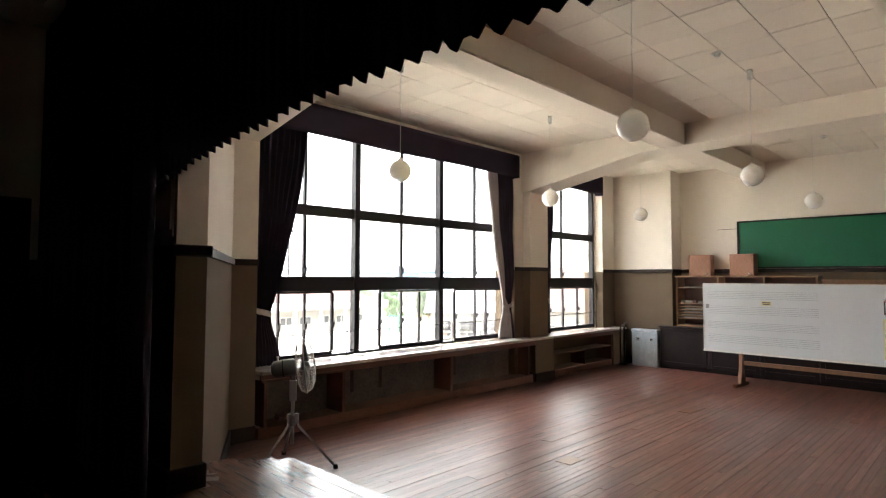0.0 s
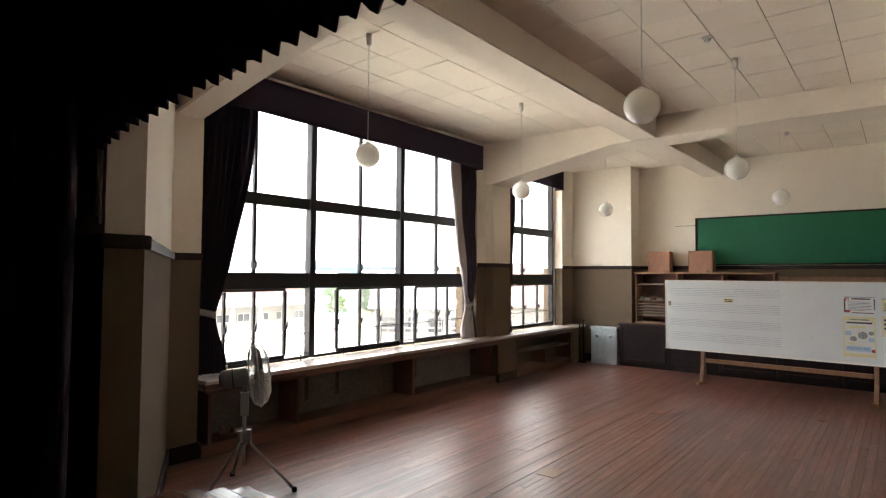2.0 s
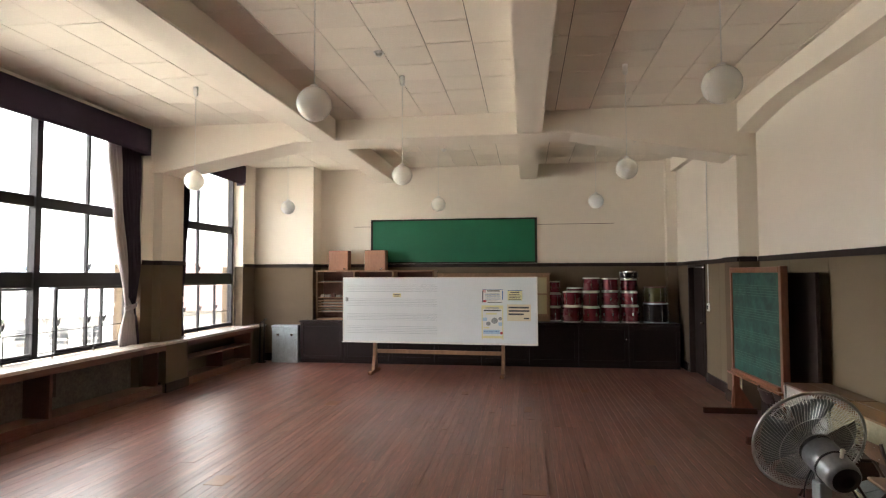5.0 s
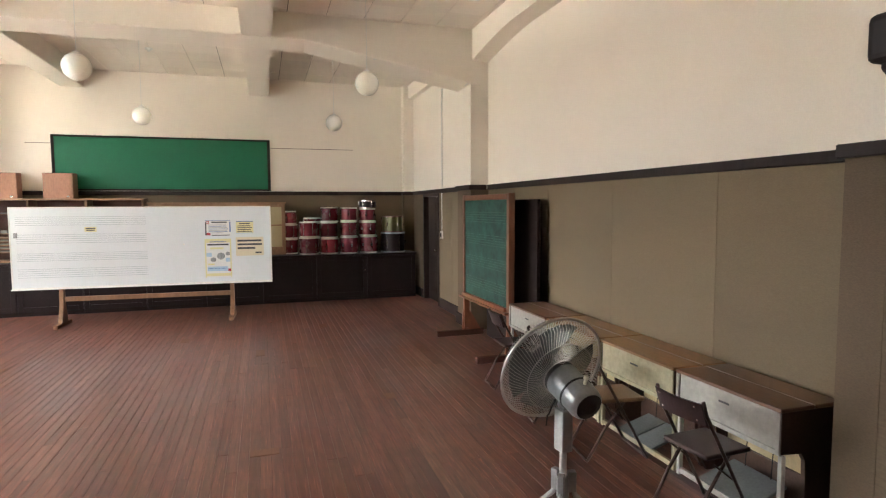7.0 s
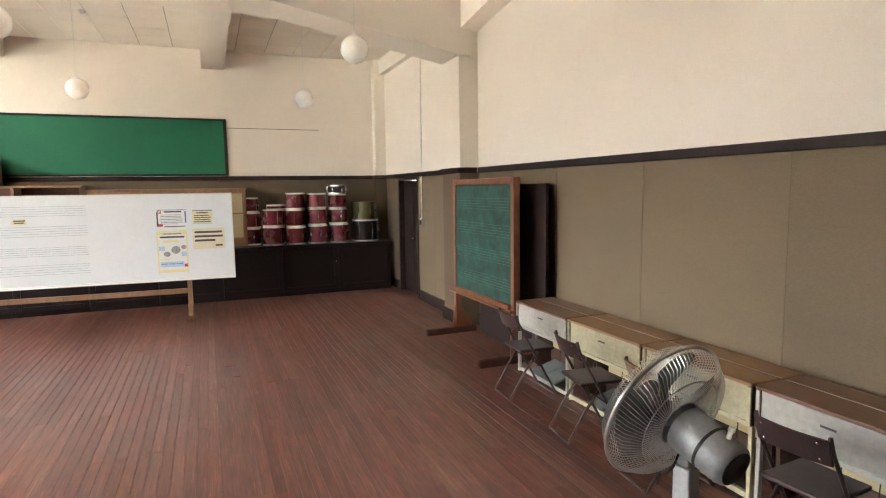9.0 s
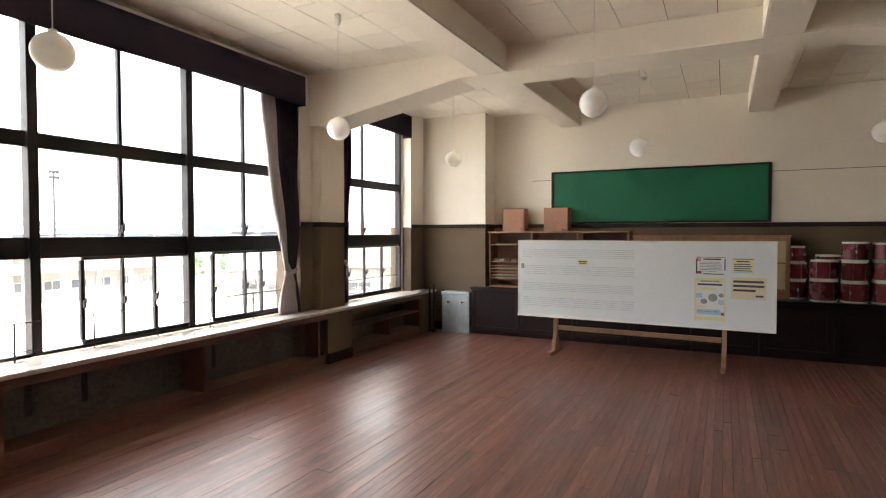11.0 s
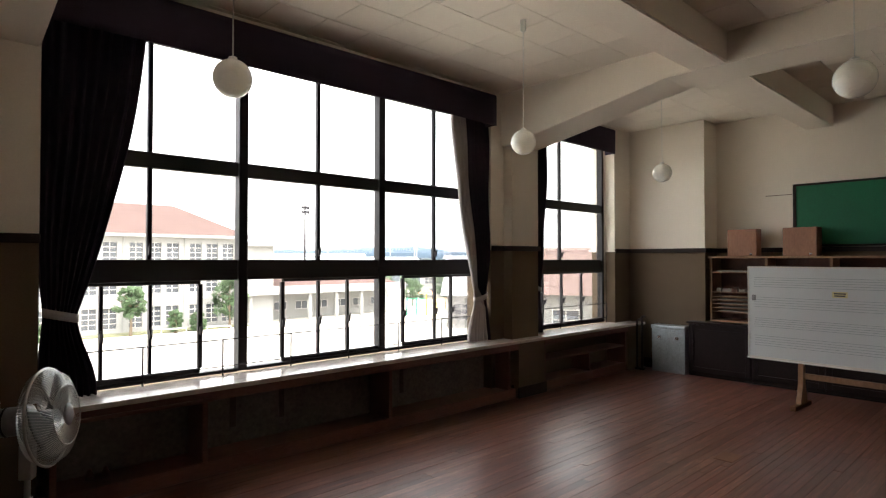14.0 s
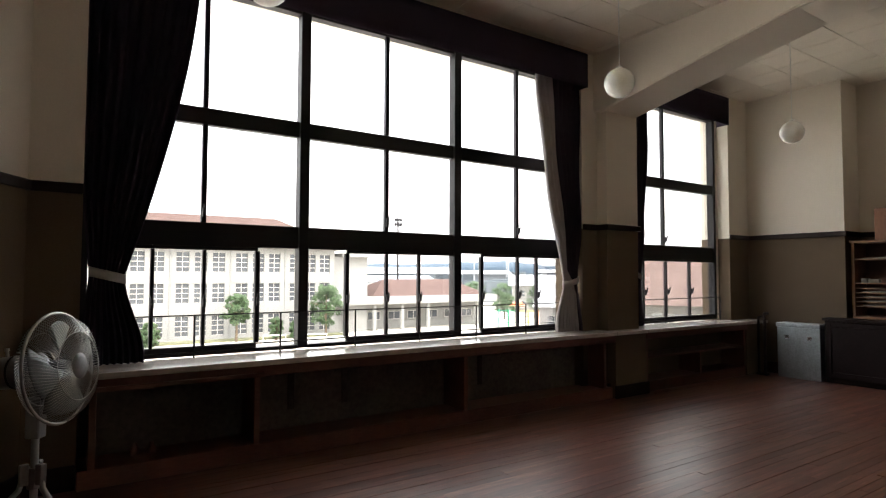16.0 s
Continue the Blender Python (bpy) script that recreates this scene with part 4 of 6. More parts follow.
def poster(name, y0, y1, z0, z1, paper, bars, label):
    """A sheet on the board; bars: (u0, u1, v0, v1, material) as shares of the sheet, v from the top."""
    p = thing(name, label, "poster", at=wb.matrix_basis @ pose(-0.0046, 0, 0))
    part("sheet", bbox(-0.0006, 0, y0, y1, z0, z1), paper, p)
    for u0, u1, v0, v1, m in bars:
        ya, yb = y1 - (y1 - y0) * u1, y1 - (y1 - y0) * u0
        if m == GREYI and (u1 - u0) > 0.15 and v1 - v0 > 0.08:
            rd_ = lathe(bmesh.new(), [(0, 0), (1, 0)], 20, pose(-0.0012, (ya + yb) / 2, z1 - (z1 - z0) * (v0 + v1) / 2, 0, -90, 0) @ Matrix.Diagonal(((z1 - z0) * (v1 - v0) / 2, (yb - ya) / 2, 1, 1)))
            part("print_photo", rd_, m, p)
            continue
        part("print_bar", bbox(-0.0012, -0.0007, ya, yb, z1 - (z1 - z0) * v1, z1 - (z1 - z0) * v0), m, p)
    return p


rp = random.Random(5)
poster("notice_sheet", 0.61, 0.985, 1.31, 1.555, PAPER, [(0.0, 1.0, 0.0, 0.03, BLUEI), (0.0, 0.05, 0.1, 0.95, DARKI), (0.95, 1.0, 0.1, 0.75, BLUEI), (0.04, 0.16, 0.04, 0.22, REDI), (0.06, 0.14, 0.07, 0.19, PAPER), (0.25, 0.85, 0.08, 0.16, DARKI)]
       + [(0.13, rp.uniform(0.7, 0.9), 0.28 + 0.085 * k, 0.31 + 0.085 * k, BLUEI if k % 2 else GREYI) for k in range(7)] + [(0.25, 0.95, 0.93, 0.98, DARKI), (0.05, 0.2, 0.8, 0.95, REDI)], "white notice sheet with blue border on the whiteboard")
poster("notice_card", 0.27, 0.53, 1.345, 1.54, YELLOW, [(0.0, 1.0, 0.0, 0.06, BLUEI), (0.0, 0.95, 0.94, 1.0, CYANI), (0.2, 0.8, 0.16, 0.24, DARKI)] + [(0.08, rp.uniform(0.75, 0.92), 0.36 + 0.15 * k, 0.42 + 0.15 * k, DARKI) for k in range(4)], "yellow notice card on the whiteboard")
poster("event_poster", 0.61, 1.0, 0.66, 1.265, PAPER, [(0.0, 1.0, 0.0, 0.10, YELLOW), (0.0, 0.05, 0.1, 1.0, YELLOW), (0.95, 1.0, 0.1, 1.0, YELLOW), (0.05, 0.95, 0.9, 0.97, YELLOW), (0.1, 0.9, 0.13, 0.17, DARKI), (0.2, 0.8, 0.06, 0.09, BLUEI), (0.2, 0.7, 0.22, 0.27, YELLOW),
       (0.05, 0.25, 0.36, 0.46, CYANI), (0.45, 0.75, 0.36, 0.54, GREYI), (0.2, 0.42, 0.48, 0.6, GREYI), (0.78, 0.95, 0.34, 0.44, GREYI), (0.78, 0.95, 0.5, 0.6, CYANI), (0.1, 0.35, 0.64, 0.68, YELLOW), (0.08, 0.85, 0.72, 0.84, CYANI), (0.1, 0.3, 0.76, 0.78, BLUEI), (0.35, 0.55, 0.76, 0.78, BLUEI), (0.6, 0.8, 0.76, 0.78, BLUEI), (0.86, 0.97, 0.78, 0.85, REDI)], "yellow and white event poster with round photographs")
poster("text_sheet", 0.12, 0.54, 0.99, 1.285, BUFF, [(0.06, 0.92, 0.14, 0.24, DARKI), (0.06, 0.94, 0.34, 0.44, DARKI), (0.06, 0.70, 0.54, 0.64, DARKI), (0.70, 0.92, 0.80, 0.88, DARKI)], "buff sheet with three dark lines of text")
poster("small_label", 2.50, 2.66, 1.405, 1.475, YELLOW, [(0.1, 0.9, 0.2, 0.42, DARKI), (0.15, 0.85, 0.58, 0.8, DARKI)], "small yellow label on the whiteboard")
mg = solid("board_magnet", bbox(-0.03, -0.0045, 3.53, 3.575, 1.325, 1.40, 0.006), GREYI, "small grey magnet on the whiteboard", "magnet")
mg.matrix_basis = wb.matrix_basis
mg2 = solid("board_magnet", lathe(bmesh.new(), [(0, 0), (0.014, 0.001), (0.012, 0.01), (0, 0.012)], 12, pose(-0.0045, 1.30, 1.19, 0, -90, 0)), WHITEP, "small round white magnet on the whiteboard", "magnet")
mg2.matrix_basis = wb.matrix_basis

# ---------------- the inner wall: door, switch, easel board ----------------
fr = tagged(new("door_1"), "dark wooden sliding door left partly open", "door", kind="structure")
for x0, x1, z0, z1 in ((DOOR[0], DOOR[0] + 0.05, 0.001, 1.94), (DOOR[1] - 0.05, DOOR[1], 0.001, 1.94), (DOOR[0], DOOR[1], 1.94, DOOR[2] - 0.001)):
    part("door_frame", bbox(x0 + 0.001, x1 - 0.001, YR - 0.24, YR + 0.015, z0, z1, 0.004, 1), DARKW, fr)
leaf = part("leaf", bbox(0, 0.60, -0.02, 0.02, 0.012, 1.93, 0.004, 1), DARKW, fr)
leaf.matrix_basis = pose(DOOR[1] - 0.052, YR - 0.10, 0, 0, 0, 180)
for z0, z1 in ((0.15, 0.85), (1.0, 1.8)):
    q = part("door_panel", bbox(0.10, 0.50, -0.027, -0.021, z0, z1, 0.004, 1), DARKW, leaf)
q = part("door_knob", lathe(bmesh.new(), [(0, 0), (0.02, 0.002), (0.012, 0.02), (0.026, 0.04), (0.02, 0.06), (0, 0.062)], 12, pose(0.55, -0.021, 0.95, 90, 0, 0)), CHROME, leaf, "metal door knob", True)
for z in (0.25, 0.95, 1.7):
    part("hinge", bbox(DOOR[0] + 0.05, DOOR[0] + 0.056, YR - 0.05, YR - 0.01, z - 0.05, z + 0.05), GALV, fr)

cdt = thing("wall_switch", "white cable and black switch box on the wall", "switch", at=pose(10.50, YR, 1.20))
part("cable", tube(bmesh.new(), [(-0.03, 0.012, 2.60), (0.0, 0.012, 2.2), (0.0, 0.012, 0.85), (0.025, 0.012, 0.75), (0.025, 0.012, 0.12)], 0.009, 6), WHITEP, cdt, "", True)
part("switch_plate", bbox(-0.02, 0.07, 0.0, 0.03, 0.0, 0.13, 0.006), WHITEP, cdt)
part("switch_key", bbox(-0.01, 0.045, 0.031, 0.042, 0.03, 0.10, 0.004, 1), ALU, cdt)
cb2 = thing("ceiling_cable", "white cable conduit clipped on the cross beam", "cable", at=pose(8.70, 0, 3.6))
part("conduit", tube(bmesh.new(), [(0.008, -1.10, 0.545), (0.0, -1.10, 0.18), (0.0, -1.06, 0.10), (0.0, -0.9, 0.07)], 0.009, 6), WHITEP, cb2, "", True)
part("conduit", tube(bmesh.new(), [(0.004, -2.24, 0.54), (0.004, -2.24, -0.13), (-0.01, -2.16, -0.2)], 0.009, 6), WHITEP, cb2, "", True)
part("conduit", tube(bmesh.new(), [(-5.2, YR + 0.12, 0.52), (0, YR + 0.12, 0.52)], 0.010, 6), WHITEP, cb2, "", True)

ez = thing("easel_board", "green music chalkboard in an orange wooden stand by the wall", "chalkboard", at=pose(7.02, -2.12, 0, 0, 0, 1.0))
EW = 1.47
part("board", bbox(0.06, EW - 0.06, 0.012, 0.03, 0.60, 1.83), OLDGREEN, ez, "chalky green board with ruled staves")
for x0, x1, z0, z1 in ((0, 0.062, 0.0, 1.90), (EW - 0.062, EW, 0.0, 1.90)):
    part("stand_post", bbox(x0, x1, -0.03, 0.045, 0.10, z1, 0.006), REDW, ez)
for z0, z1, y1 in ((1.83, 1.895, 0.045), (0.535, 0.60, 0.075)):
    part("stand_rail", bbox(0.063, EW - 0.063, -0.028, y1, z0, z1, 0.005), REDW, ez)
part("chalk_ledge", bbox(-0.02, EW + 0.02, 0.046, 0.10, 0.53, 0.555, 0.004, 1), REDW, ez)
REDD = mat("dark_brown_foot_wood", (0.07, 0.028, 0.018), 0.5, var=0.3, scale=2, fine=30, bump=0.08)
CHALK = mat("faint_chalk_line", (0.11, 0.19, 0.15), 0.9, bump=0)
for g in range(4):
    for k in range(5):
        z = 0.72 + g * 0.28 + k * 0.03
        part("staff_line", bbox(0.10, EW - 0.10, 0.0302, 0.0308, z - 0.0015, z + 0.0015), CHALK, ez)
for x in (0.03, EW - 0.03):
    bm = bbox(x - 0.03, x + 0.03, -0.24, 0.42, 0.001, 0.075, 0.006)
    part("foot", bm, REDD, ez, "dark brown chamfered foot")
    bm = bmesh.new()
    prof = [(-0.2, 0.076), (0.07, 0.076), (0.05, 0.36), (-0.03, 0.36)]
    a = [bm.verts.new((x - 0.018, py, pz)) for py, pz in prof]
    b = [bm.verts.new((x + 0.018, py, pz)) for py, pz in prof]
    bm.faces.new(a)
    bm.faces.new(b[::-1])
    for k in range(4):
        bm.faces.new((a[k], b[k], b[(k + 1) % 4], a[(k + 1) % 4]))
    bmesh.ops.recalc_face_normals(bm, faces=bm.faces[:])
    part("brace", bm, REDW, ez)
solid("leaning_panel", bbox(6.86, 8.35, -2.385, -2.345, 0.001, 1.83, 0.006), DARKW, "dark wooden panel standing against the wall", "panel")

# ---------------- reed organs and folding chairs ----------------
ORGW = mat("organ_brown_wood", (0.150, 0.075, 0.045), 0.35, var=0.3, scale=2, fine=35, stretch=(0.4, 3, 3), bump=0.06)
ORGT = mat("organ_tan_wood", (0.27, 0.145, 0.070), 0.4, var=0.25, scale=2, fine=35, stretch=(0.4, 3, 3), bump=0.06)
ORGC = mat("organ_cream_front", (0.42, 0.385, 0.26), 0.5, var=0.22, scale=3.5, fine=30, bump=0.04)
ORGG = mat("organ_grey_front", (0.40, 0.39, 0.36), 0.5, var=0.18, scale=3.5, fine=30, bump=0.04)
ORGS = mat("organ_dark_side", (0.075, 0.040, 0.028), 0.45, var=0.3, scale=3, bump=0.05)
PEDAL = mat("pedal_rubber", (0.16, 0.17, 0.17), 0.7, var=0.2, scale=6, bump=0.1)


def organ(x0, x1, top, front, label):
    o = thing("reed_organ", label, "organ", "reed organs along the wall", pose(x0, -2.425, 0))
    w, d, h = x1 - x0, 0.425, 0.70
    part("lid", bbox(0, w, d * 0.45 + 0.002, d, h - 0.022, h, 0.006), top, o)
    part("top_board", bbox(0, w, 0, d * 0.45 - 0.002, h - 0.022, h, 0.006), top, o)
    part("inlay_strip", bbox(0.004, w - 0.004, d * 0.45 - 0.0015, d * 0.45 + 0.0015, h - 0.02, h + 0.0008), LINING, o, "pale strip in the lid")
    for xs in (0.004, w - 0.028):
        bm = bmesh.new()
        prof = [(0, 0.001), (d * 0.42, 0.001), (d * 0.55, 0.10), (d * 0.58, 0.40), (d * 0.64, 0.445), (d - 0.012, 0.455), (d - 0.012, h - 0.023), (0, h - 0.023)]
        a = [bm.verts.new((xs, py, pz)) for py, pz in prof]
        b = [bm.verts.new((xs + 0.024, py, pz)) for py, pz in prof]
        bm.faces.new(a)
        bm.faces.new(b[::-1])
        for k in range(len(prof)):
            bm.faces.new((a[k], b[k], b[(k + 1) % len(prof)], a[(k + 1) % len(prof)]))
        bmesh.ops.recalc_face_normals(bm, faces=bm.faces[:])
        part("side_panel", bm, ORGS, o, "dark brown side panel")
    part("front_panel", bbox(0.03, w - 0.03, d - 0.03, d - 0.012, 0.475, h - 0.024, 0.003, 1), front, o)
    part("front_rail", bbox(0.006, w - 0.006, d - 0.034, d - 0.006, 0.445, 0.474, 0.004, 1), front, o)
    for xs in (0.004, w - 0.03):
        part("front_edge", bbox(xs, xs + 0.026, d - 0.011, d + 0.002, 0.456, h - 0.024, 0.003, 1), front, o)
        part("front_leg", bbox(xs, xs + 0.026, d - 0.05, d - 0.02, 0.001, 0.444, 0.003, 1), front, o)
    part("key_bed", bbox(0.03, w - 0.03, 0.02, d - 0.036, 0.455, 0.475), ORGT, o)
    part("back_panel", bbox(0.029, w - 0.029, 0.0, 0.016, 0.02, h - 0.024), CLOTH, o)
    part("lower_board", bbox(0.029, w - 0.029, 0.018, 0.04, 0.02, 0.20), ORGS, o)
    part("floor_rail", bbox(0.03, w - 0.03, d - 0.05, d - 0.022, 0.015, 0.05, 0.003, 1), front, o)
    for k in (0, 1):
        a = w * (0.28 + 0.24 * k)
        bm = bbox(a, a + 0.2, -0.15, 0.15, -0.010, 0.010, 0.004, 1)
        bmesh.ops.transform(bm, matrix=pose(0, 0.25, 0.085, -16, 0, 0), verts=bm.verts[:])
        part("pedal", bm, PEDAL, o, "grey rubber foot pedal")
        part("pedal_strap", tube(bmesh.new(), [(a + 0.1, 0.12, 0.13), (a + 0.1, 0.10, 0.455)], 0.003, 5), ALU, o)
    bm = tube(bmesh.new(), [(w * 0.62, d - 0.04, 0.455), (w * 0.62 - 0.018, d - 0.035, 0.37), (w * 0.62 - 0.01, d - 0.03, 0.34), (w * 0.62 + 0.016, d - 0.03, 0.34), (w * 0.62 + 0.022, d - 0.035, 0.37), (w * 0.62 + 0.004, d - 0.04, 0.455)], 0.004, 6)
    part("knee_lever", bm, CHROME, o, "bent wire knee lever")
    part("name_mark", bbox(w * 0.45, w * 0.55, d - 0.0122, d - 0.011, 0.60, 0.612), DARKI, o)
    return o


organ(3.395, 4.19, ORGW, ORGG, "brown topped reed organ with grey front against the wall")
organ(4.21, 5.08, ORGT, ORGC, "tan topped reed organ with cream front against the wall")
organ(5.10, 5.975, ORGT, ORGC, "tan topped reed organ with cream front against the wall")
organ(5.995, 6.84, ORGW, ORGG, "brown topped reed organ with grey front against the wall")

TUBEB = mat("brown_painted_steel_tube", (0.060, 0.038, 0.032), 0.35, metal=0.3, var=0.3, scale=6, bump=0.03)
VINYL = mat("dark_brown_vinyl", (0.035, 0.018, 0.018), 0.45, var=0.3, scale=8, fine=80, bump=0.1)
TANV = mat("tan_vinyl", (0.15, 0.085, 0.050), 0.45, var=0.3, scale=8, fine=80, bump=0.1)


def folding_chair(x, y, turn, cover, label):
    """Its sitter faces local -y; the back is at +y."""
    c = thing("folding_chair", label, "chair", "folding chairs at the organs", pose(x, y, 0, 0, 0, turn))
    r = 0.0115
    for sx in (-0.205, 0.205):
        part("back_leg", tube(bmesh.new(), [(sx, -0.22, 0.012), (sx, 0.02, 0.42), (sx, 0.185, 0.70), (sx * 0.97, 0.205, 0.775)], r, 8), TUBEB, c, "", True)
        part("front_leg", tube(bmesh.new(), [(sx * 0.86, 0.26, 0.012), (sx * 0.86, 0.12, 0.24), (sx * 0.86, -0.03, 0.43)], r, 8), TUBEB, c, "", True)
        part("brace", tube(bmesh.new(), [(sx * 0.93, -0.06, 0.285), (sx * 0.93, 0.10, 0.40)], 0.006, 6), TUBEB, c)
    part("floor_tube", tube(bmesh.new(), [(-0.205, -0.22, 0.012), (0.205, -0.22, 0.012)], r, 8), TUBEB, c, "", True)
    part("floor_tube", tube(bmesh.new(), [(-0.176, 0.26, 0.012), (0.176, 0.26, 0.012)], r, 8), TUBEB, c, "", True)
    bm = bbox(-0.19, 0.19, -0.20, 0.16, 0.428, 0.458, 0.012, 3)
    for v in bm.verts:
        v.co.z -= 0.012 * max(0, 1 - ((v.co.x / 0.19) ** 2)) * (1 if v.co.z > 0.44 else 0)
    part("seat", bm, cover, c)
    bm = bmesh.new()
    n = 10
    rows = []
    for k in range(n + 1):
        u = -0.2 + 0.4 * k / n
        dy = 0.028 * (1 - (u / 0.2) ** 2)
        rows.append([bm.verts.new((u, 0.158 + 0.36 * (zz - 0.62) + dy + dd, zz)) for zz, dd in ((0.635, 0), (0.635, 0.014), (0.765, 0.014), (0.765, 0))])
    for p, q in zip(rows, rows[1:]):
        for a in range(4):
            bm.faces.new((p[a], q[a], q[(a + 1) % 4], p[(a + 1) % 4]))
    bm.faces.new(rows[0])
    bm.faces.new(rows[-1][::-1])
    bmesh.ops.recalc_face_normals(bm, faces=bm.faces[:])
    back = part("backrest", bm, cover, c)
    for u in (-0.15, 0.15):
        for zz in (0.66, 0.74):
            yy = 0.158 + 0.36 * (zz - 0.62) + 0.028 * (1 - (u / 0.2) ** 2) + 0.0145
            part("rivet", lathe(bmesh.new(), [(0.007, 0), (0.005, 0.004), (0, 0.005)], 8, pose(u, yy, zz, -90, 0, 0)), CHROME, back)
    for ob in list(c.children) + list(back.children):
        ob.data.transform(Matrix.Diagonal((0.84, 0.90, 0.95, 1)))
    return c


folding_chair(3.71, -1.80, 4, VINYL, "dark brown folding chair with vinyl seat before an organ")
folding_chair(4.62, -1.80, -7, TANV, "worn tan folding chair with steel tube legs")
folding_chair(5.36, -1.77, -8, VINYL, "dark brown folding chair with vinyl seat before an organ")
folding_chair(6.27, -1.79, -3, VINYL, "dark brown folding chair turned slightly from the organ")

# ---------------- standing fans ----------------
FANG = mat("grey_fan_enamel", (0.24, 0.245, 0.25), 0.35, metal=0.2, var=0.2, scale=6, bump=0.03)
FANB = mat("fan_blade_grey", (0.20, 0.21, 0.21), 0.4, metal=0.3, var=0.15, scale=6, bump=0.02)
WIRE = mat("fan_guard_wire", (0.55, 0.55, 0.53), 0.3, metal=0.9, var=0.15, scale=10, bump=0.0)
STEELP = mat("pale_grey_painted_steel", (0.42, 0.44, 0.45), 0.35, metal=0.3, var=0.15, scale=5, bump=0.02)


def standing_fan(x, y, az, elev, zc, leg_turn, label):
    f = thing("standing_fan", label, "fan", "standing fans", pose(x, y, 0, 0, 0, 0))
    R = 0.265
    # tripod
    for k in range(3):
        t = radians(leg_turn + 120 * k)
        cx, cy = math.cos(t), math.sin(t)
        part("leg", tube(bmesh.new(), [(cx * 0.035, cy * 0.035, 0.50), (cx * 0.06, cy * 0.06, 0.40), (cx * 0.43, cy * 0.43, 0.022)], 0.013, 8), STEELP, f, "", True)
        part("foot_cap", lathe(bmesh.new(), [(0, 0), (0.024, 0.001), (0.022, 0.03), (0.015, 0.04), (0, 0.04)], 10, Matrix.Translation((cx * 0.435, cy * 0.435, 0.0005))), ALU, f, "black rubber foot")
        part("leg_clamp", bbox(-0.02, 0.02, -0.016, 0.016, 0, 0.10, 0.005), FANG, f).matrix_basis = pose(cx * 0.042, cy * 0.042, 0.42, 0, 0, leg_turn + 120 * k)
    part("pole", tube(bmesh.new(), [(0, 0, 0.22), (0, 0, zc - 0.16)], 0.017, 10), STEELP, f, "", True)
    part("collar", lathe(bmesh.new(), [(0.0, 0.40), (0.03, 0.40), (0.03, 0.50), (0.0, 0.50)], 12), FANG, f)
    part("control_box", bbox(-0.035, 0.035, -0.03, 0.03, zc - 0.33, zc - 0.13, 0.008), STEELP, f).rotation_euler = (0, 0, radians(az))
    part("neck", bbox(-0.025, 0.025, -0.02, 0.02, zc - 0.15, zc - 0.05, 0.008), FANG, f).rotation_euler = (0, 0, radians(az))
    # head: local +x is the blowing direction
    H = pose(0, 0, zc, 0, -elev, az)

    def head(name, bm, m, parent, label="", smooth=False):
        bmesh.ops.transform(bm, matrix=H, verts=bm.verts[:])
        return part(name, bm, m, parent, label, smooth)

    turnx = pose(0, 0, 0, 0, 90, 0)
    motor = head("motor", lathe(bmesh.new(), [(0, -0.20), (0.05, -0.20), (0.072, -0.19), (0.078, -0.17), (0.080, -0.06), (0.084, 0.01), (0.05, 0.03), (0, 0.03)], 28, turnx), FANG, f, "grey enamelled motor housing", True)
    head("end_cap", lathe(bmesh.new(), [(0, -0.212), (0.03, -0.211), (0.062, -0.2), (0.060, -0.196), (0, -0.196)], 24, turnx), ALU, motor, "black motor end cap")
    head("band", lathe(bmesh.new(), [(0.0805, -0.105), (0.083, -0.105), (0.083, -0.095), (0.0805, -0.095)], 28, turnx), ALU, motor)
    head("knob", lathe(bmesh.new(), [(0, 0.07), (0.008, 0.07), (0.008, 0.105), (0.012, 0.106), (0.010, 0.12), (0, 0.12)], 10, pose(-0.14, 0, 0)), HEAD, motor, "small pale swing knob")
    cx = 0.115
    guard = new("guard")
    guard.parent = f

    def gp(r, xx, t):
        return (xx, r * math.cos(t), r * math.sin(t))

    n = 96
    bm = bmesh.new()
    for k in range(n):
        t = 2 * math.pi * k / n
        tw = 0.35
        tube(bm, [gp(0.085, 0.035, t), gp(0.17, 0.035 - 0.005, t + tw * 0.5), gp(0.24, 0.055, t + tw * 0.9), gp(R, cx - 0.02, t + tw)], 0.0017, 3, caps=False)
    tagged(head("rear_grille", bm, WIRE, guard), kind="stuff")
    bm = bmesh.new()
    for k in range(n):
        t = 2 * math.pi * k / n
        tw = -0.35
        tube(bm, [gp(0.062, 0.205, t), gp(0.16, 0.20, t + tw * 0.5), gp(0.235, 0.165, t + tw * 0.9), gp(R, cx, t + tw)], 0.0017, 3, caps=False)
    tagged(head("front_grille", bm, WIRE, guard), kind="stuff")
    for r, xx, th in ((R + 0.003, cx - 0.01, 0.008), (0.175, 0.03, 0.0022), (0.165, 0.20, 0.0022), (0.085, 0.034, 0.003)):
        head("guard_ring", tube(bmesh.new(), [gp(r, xx, 2 * math.pi * k / 48) for k in range(48)], th, 6, closed=True), WIRE, guard, "", True)
    head("guard_badge", lathe(bmesh.new(), [(0, 0.215), (0.04, 0.213), (0.065, 0.205), (0.062, 0.198), (0, 0.198)], 24, turnx), FANG, guard, "round grey guard badge", True)
